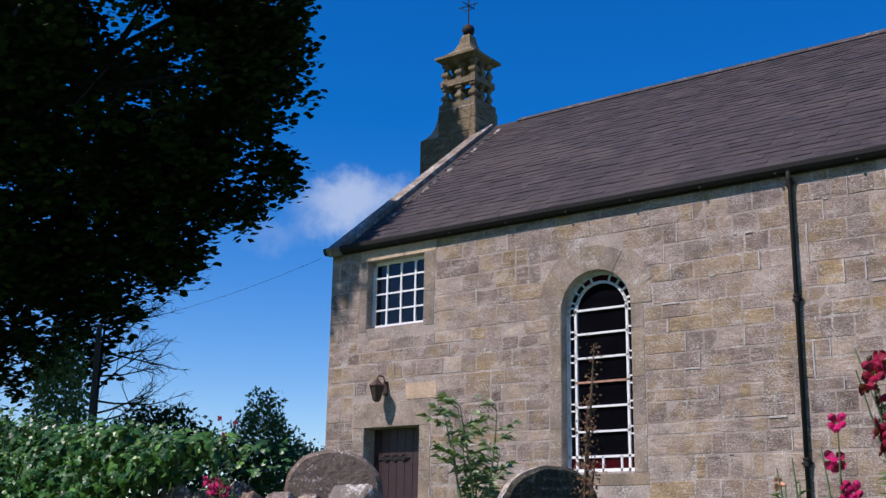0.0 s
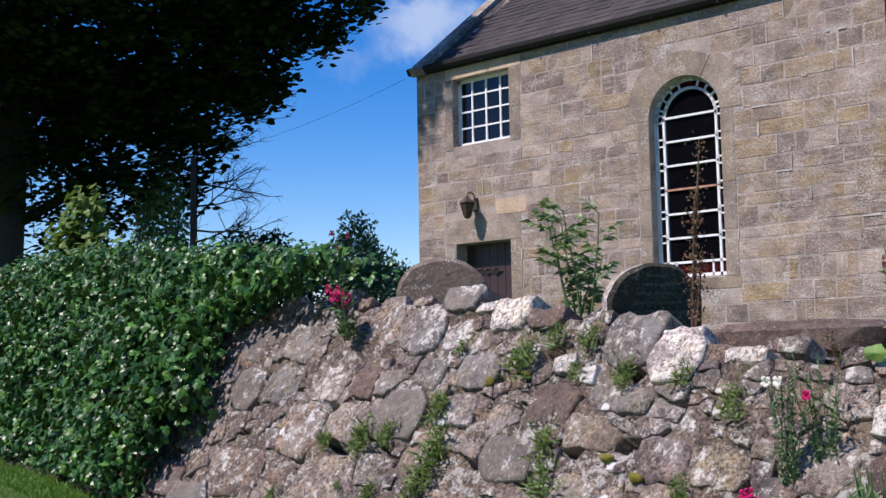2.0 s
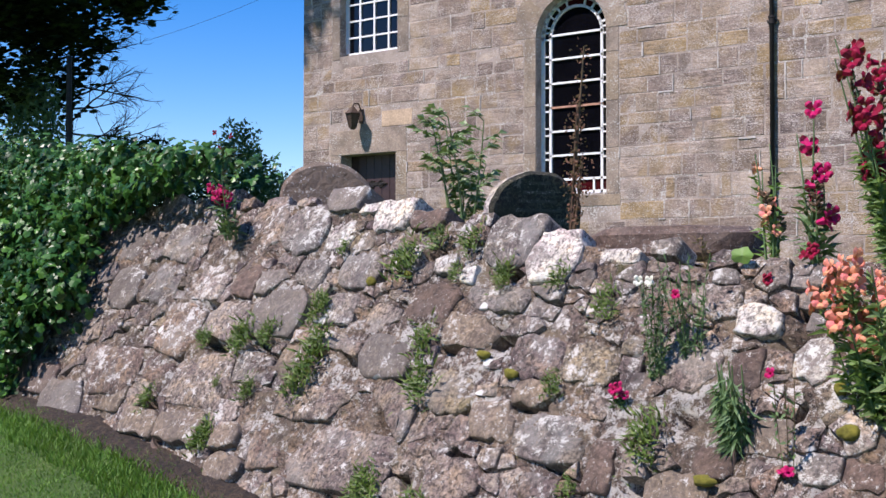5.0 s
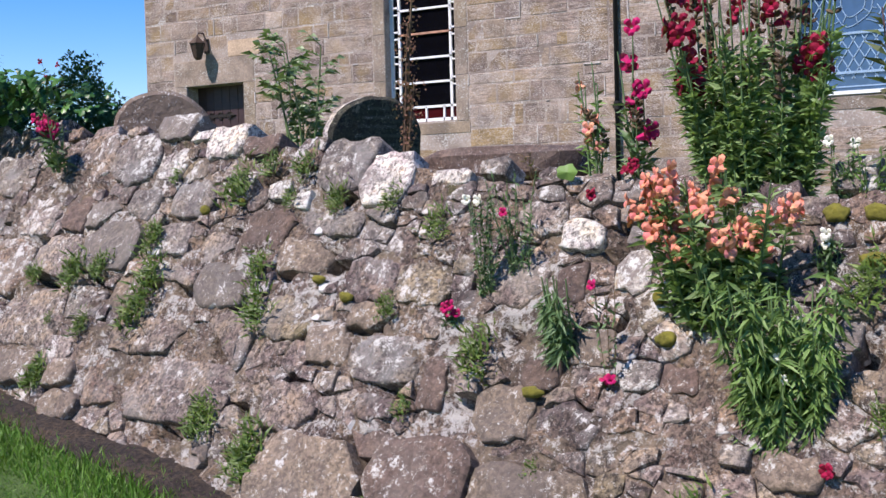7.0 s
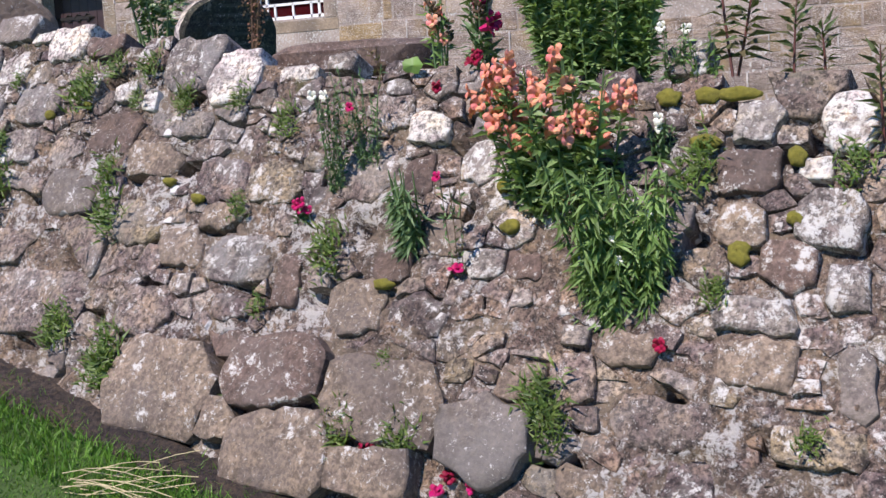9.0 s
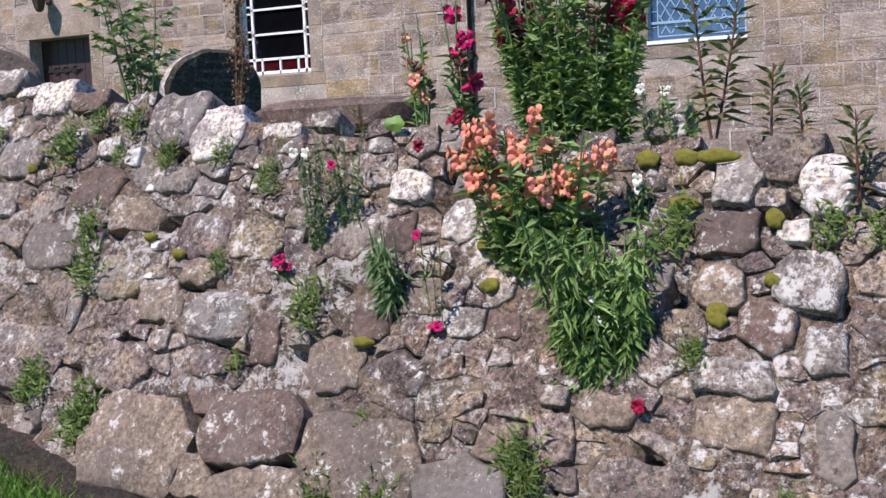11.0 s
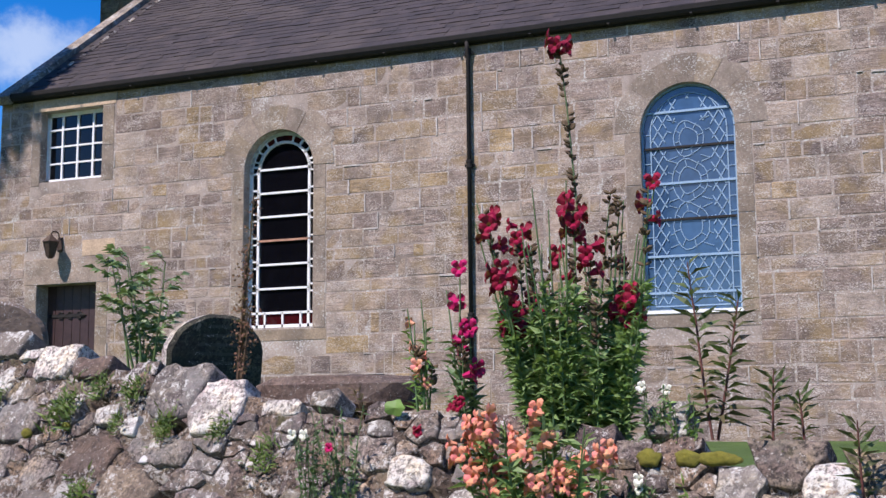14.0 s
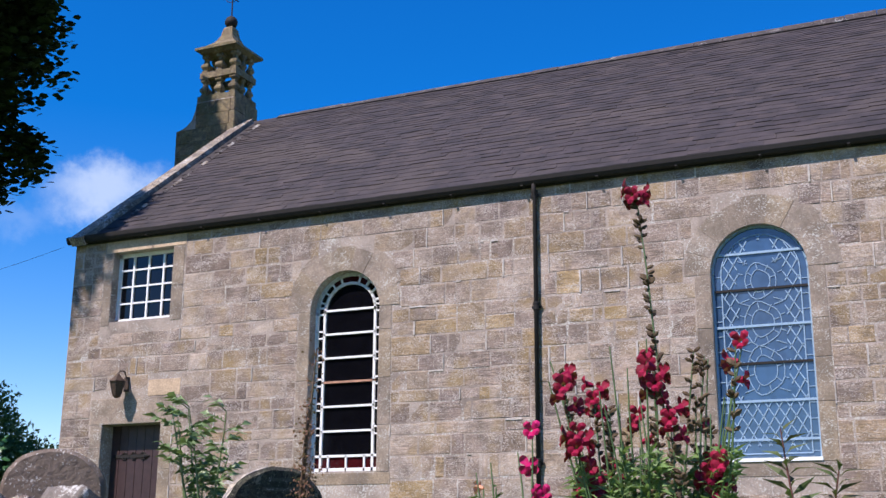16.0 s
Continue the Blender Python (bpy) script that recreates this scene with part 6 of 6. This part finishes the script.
def moss(u, z, w, h):
    s = Shape()
    n_, m_ = 14, 6
    for i in range(m_ + 1):
        t = i / m_
        for j in range(n_):
            a = 2 * math.pi * j / n_
            k = 0.9 * math.cos(t * 1.5) * (1 + 0.4 * noise.noise((math.cos(a) * 2 + u * 9, math.sin(a) * 2, z * 9)))
            s.v.append(tuple(on_face(u + w * k * math.cos(a), z + h * k * math.sin(a), 0.010 + 0.016 * math.sin(t * 1.57) + 0.006 * noise.noise((j * 1.7, i * 1.3, u * 5)))))
    s.f = [(i * n_ + j, i * n_ + (j + 1) % n_, (i + 1) * n_ + (j + 1) % n_, (i + 1) * n_ + j) for i in range(m_) for j in range(n_)] + [tuple(range(m_ * n_, m_ * n_ + n_))]
    s.make("moss_cushion", M_MOSS, None, "rounded golden green moss cushion on the wall stones", True, category="moss", group="moss cushions")


def thin_weed(at, height, n_stems, seed, label, petals=None, blooms=0, mat=None):
    """A wiry little plant with small leaves and a few open flowers."""
    r = random.Random(seed)
    w = empty("wall_weed", label, "weed", "weeds on the wall")
    lv = Shape()
    tops = []
    for i in range(n_stems):
        pts = stem_curve(Vector(at) + Vector((r.uniform(-0.02, 0.02), 0, 0)), height * r.uniform(0.6, 1), (r.uniform(-0.25, 0.25), r.uniform(-0.25, 0.05), 0), r)
        stem = Shape().tube(pts, 0.0010, 4).make("stem", M_GREEN if n_stems > 7 else M_DRY, w)
        tops.append((pts[-1], stem))
        for j in range(26):
            leaf_shape(lv, along(pts, r.uniform(0.05, 0.95)), rand_dir(r) + Vector((0, 0, 0.3)), Vector((0, 0, 1)), r.uniform(0.012, 0.024), 0.006)
    lv.make("leaves", mat or M_GREEN, w, kind="stuff")
    for i in range(blooms):
        fl = Shape()
        top, stem = tops[i % len(tops)]
        floret(fl, top, Vector((r.uniform(-0.4, 0.4), -1, 0.3)), 0.021, r)
        fl.make("flower", petals, stem)


def bright_shrub(c, rad, n_, seed):
    r = random.Random(seed)
    b = empty("young_shrub", "bright yellow-green young sycamore growing through the ivy", "shrub")
    lv = Shape()
    c = Vector(c)
    for i in range(9):
        e = c + Vector((r.uniform(-1, 1) * rad, r.uniform(-1, 1) * rad * 0.5, r.uniform(-0.2, 1) * rad))
        Shape().tube([c - Vector((0, 0, 0.7)), c.lerp(e, 0.5), e], [0.012, 0.008, 0.004], 5).make("stem", M_BARK, b)
        for _ in range(n_ // 9):
            p = c.lerp(e, r.uniform(0.3, 1.05)) + rand_dir(r) * 0.12
            lobed_leaf(lv, p, (Vector((0, -0.5, 0.8)) + rand_dir(r) * 0.7).normalized(), Vector((r.uniform(-1, 1), 0, -0.8)), r.uniform(0.035, 0.07))
    lv.make("leaves", M_SAPLING, b, kind="stuff")


dock((10.13, -10.00, 1.91), 0.53, 2)
bright_shrub((4.95, -8.75, 2.70), 0.42, 900, 3)
tuft(9.34, 1.73, 0.07, 1)
tuft(9.02, 1.63, 0.08, 2)
tuft(9.15, 1.65, 0.06, 3)
tuft(9.40, 1.62, 0.09, 4)
tuft(9.38, 1.52, 0.09, 5)
tuft(9.84, 1.65, 0.07, 6)
tuft(9.88, 1.54, 0.08, 7)
tuft(9.66, 1.88, 0.09, 8)
tuft(9.76, 1.94, 0.06, 9)
tuft(9.90, 1.93, 0.06, 10)
tuft(10.06, 1.84, 0.05, 11)
tuft(10.42, 1.76, 0.06, 12)
tuft(8.79, 1.63, 0.04, 13)
tuft(9.15, 1.48, 0.05, 14)
tuft(10.32, 1.57, 0.04, 15)
tuft(9.82, 1.27, 0.07, 16)
tuft(10.01, 1.21, 0.09, 17)
tuft(10.62, 1.47, 0.08, 18)
tuft(9.03, 1.33, 0.06, 19)
tuft(10.25, 1.83, 0.05, 20)
tuft(11.75, 1.64, 0.06, 21)
tuft(11.84, 1.63, 0.05, 22)
tuft(11.51, 1.42, 0.04, 23)
tuft(10.74, 1.13, 0.07, 24)
tuft(10.89, 1.11, 0.06, 25)
tuft(11.19, 1.20, 0.08, 26)
tuft(8.83, 1.62, 0.04, 27)
tuft(9.35, 1.92, 0.04, 28)
tuft(11.47, 1.66, 0.06, 29)
tuft(11.45, 1.62, 0.06, 30)
tuft(10.74, 1.13, 0.07, 31)
tuft(10.89, 1.11, 0.07, 32)
tuft(11.18, 1.23, 0.05, 33)
tuft(11.22, 1.17, 0.06, 34)
tuft(9.79, 1.27, 0.07, 35)
tuft(10.00, 1.20, 0.08, 36)
tuft(10.42, 1.15, 0.03, 37)
tuft(10.45, 1.35, 0.04, 38)
tuft(11.51, 1.42, 0.03, 39)
tuft(11.69, 1.19, 0.04, 40)
tuft(10.82, 1.26, 0.03, 41)
tuft(8.63, 1.41, 0.06, 51)
tuft(9.02, 1.33, 0.07, 52)
tuft(8.78, 1.63, 0.03, 53)
tuft(8.99, 1.64, 0.05, 54)
tuft(9.12, 1.65, 0.04, 55)
tuft(8.98, 1.49, 0.03, 56)
tuft(9.16, 1.48, 0.04, 57)
tuft(10.34, 1.56, 0.03, 58)
tuft(10.06, 1.83, 0.05, 59)
tuft(9.88, 1.84, 0.04, 60)
tuft(9.35, 1.74, 0.05, 61)
moss(11.07, 1.53, 0.025, 0.018)
moss(11.55, 1.49, 0.025, 0.025)
moss(11.65, 1.66, 0.020, 0.022)
moss(11.04, 1.61, 0.015, 0.013)
moss(11.65, 1.55, 0.020, 0.014)
moss(10.07, 1.63, 0.025, 0.012)
moss(10.18, 1.59, 0.025, 0.014)
moss(11.53, 1.78, 0.050, 0.014)
moss(11.47, 1.78, 0.030, 0.018)
moss(10.78, 1.41, 0.030, 0.012)
moss(11.39, 1.78, 0.030, 0.020)
moss(9.53, 1.82, 0.020, 0.014)
moss(9.68, 1.84, 0.014, 0.012)
moss(11.47, 1.69, 0.040, 0.014)
thin_weed((10.60, -10.45, 1.60), 0.22, 13, 1, "wiry grey-green weed with small white flowers", M_CREAM, 3)
thin_weed((10.52, -10.47, 1.50), 0.08, 8, 2, "small trailing weed with magenta flowers", M_MAGENTA, 4)
thin_weed((10.96, -10.60, 1.42), 0.25, 3, 3, "thin dry stalk with one pink flower", M_MAGENTA, 1)
thin_weed((10.68, -10.42, 1.60), 0.28, 14, 4, "wiry dry weed with one bright pink flower", M_MAGENTA, 1)
thin_weed((11.39, -10.43, 1.78), 0.14, 10, 5, "pale green weed with cream flowers", M_CREAM, 2)
thin_weed((11.38, -10.53, 1.62), 0.12, 10, 6, "pale green weed with cream flowers", M_CREAM, 2)
thin_weed((10.66, -10.27, 1.84), 0.12, 3, 7, "short dark dried flower spike", None, 0, M_DRY)
thin_weed((8.17, -9.40, 2.06), 0.36, 3, 8, "tall thin stalk with dark red flowers among the ivy", M_CRIMSON, 3)
thin_weed((11.46, -10.45, 1.74), 0.16, 9, 9, "green weed with drooping leaves", None, 0, M_FRESH)


def fallen_petal(u, z, mat):
    """A dropped blossom caught on the stones."""
    r = random.Random(int(u * 1000))
    s = Shape()
    for _ in range(2):
        floret(s, on_face(u + r.uniform(-0.008, 0.008), z + r.uniform(-0.006, 0.006), 0.012), NORMAL + rand_dir(r) * 0.7, 0.022, r)
    tagged(s.make("fallen_blossom", mat), "dropped snapdragon blossom caught on the wall stones", "blossom", "fallen blossoms")


fallen_petal(10.813, 1.099, M_CRIMSON)
fallen_petal(11.003, 1.068, M_CRIMSON)
fallen_petal(11.072, 1.062, M_MAGENTA)
fallen_petal(10.996, 1.038, M_MAGENTA)
fallen_petal(10.934, 1.894, M_CRIMSON)
fallen_petal(10.919, 1.883, M_CRIMSON)
fallen_petal(10.842, 1.831, M_CRIMSON)
fallen_petal(10.963, 1.435, M_MAGENTA)
fallen_petal(11.421, 1.328, M_CRIMSON)
fallen_petal(11.198, 1.581, M_PEACH)


def straw(at, seed):
    """A loose sheaf of dry grass lying on the lawn."""
    r = random.Random(seed)
    s = Shape()
    for i in range(16):
        p = Vector(at) + Vector((r.uniform(-0.05, 0.05), r.uniform(-0.04, 0.04), 0.02))
        d = Vector((0.9, 0.35, 0)) + Vector((r.uniform(-0.2, 0.2), r.uniform(-0.4, 0.4), 0))
        pts = []
        for q in range(6):
            g = p + d * 0.045 * q
            pts.append(Vector((g.x, g.y, ground_z(g.x, g.y) + 0.022 + 0.02 * math.sin(q * 0.6 + i))))
        s.tube(pts, 0.0012, 4)
    tagged(s.make("straw", M_STRAW), "loose pale dry grass stems lying on the lawn", "straw", kind="stuff")


def round_leaf():
    s = Shape()
    c = on_face(10.77, 1.875, 0.03)
    r0, k = 0.026, 16
    s.v = [tuple(c)] + [tuple(c + Vector((math.cos(a), -0.25 * math.cos(2 * a), 0.75 * math.sin(a))) * r0 * (1 + 0.12 * math.cos(5 * a))) for a in (2 * math.pi * j / k for j in range(k))]
    s.f = [(0, 1 + j, 1 + (j + 1) % k) for j in range(k)]
    tagged(s.make("mallow_leaf", M_FRESH), "single round bright green mallow leaf on the wall", "leaf")


round_leaf()
straw((10.18, -10.92, 0), 4)
build_tree()
build_far()
build_lawn()
build_garden_wall()
build_church_blocks()
build_slates()
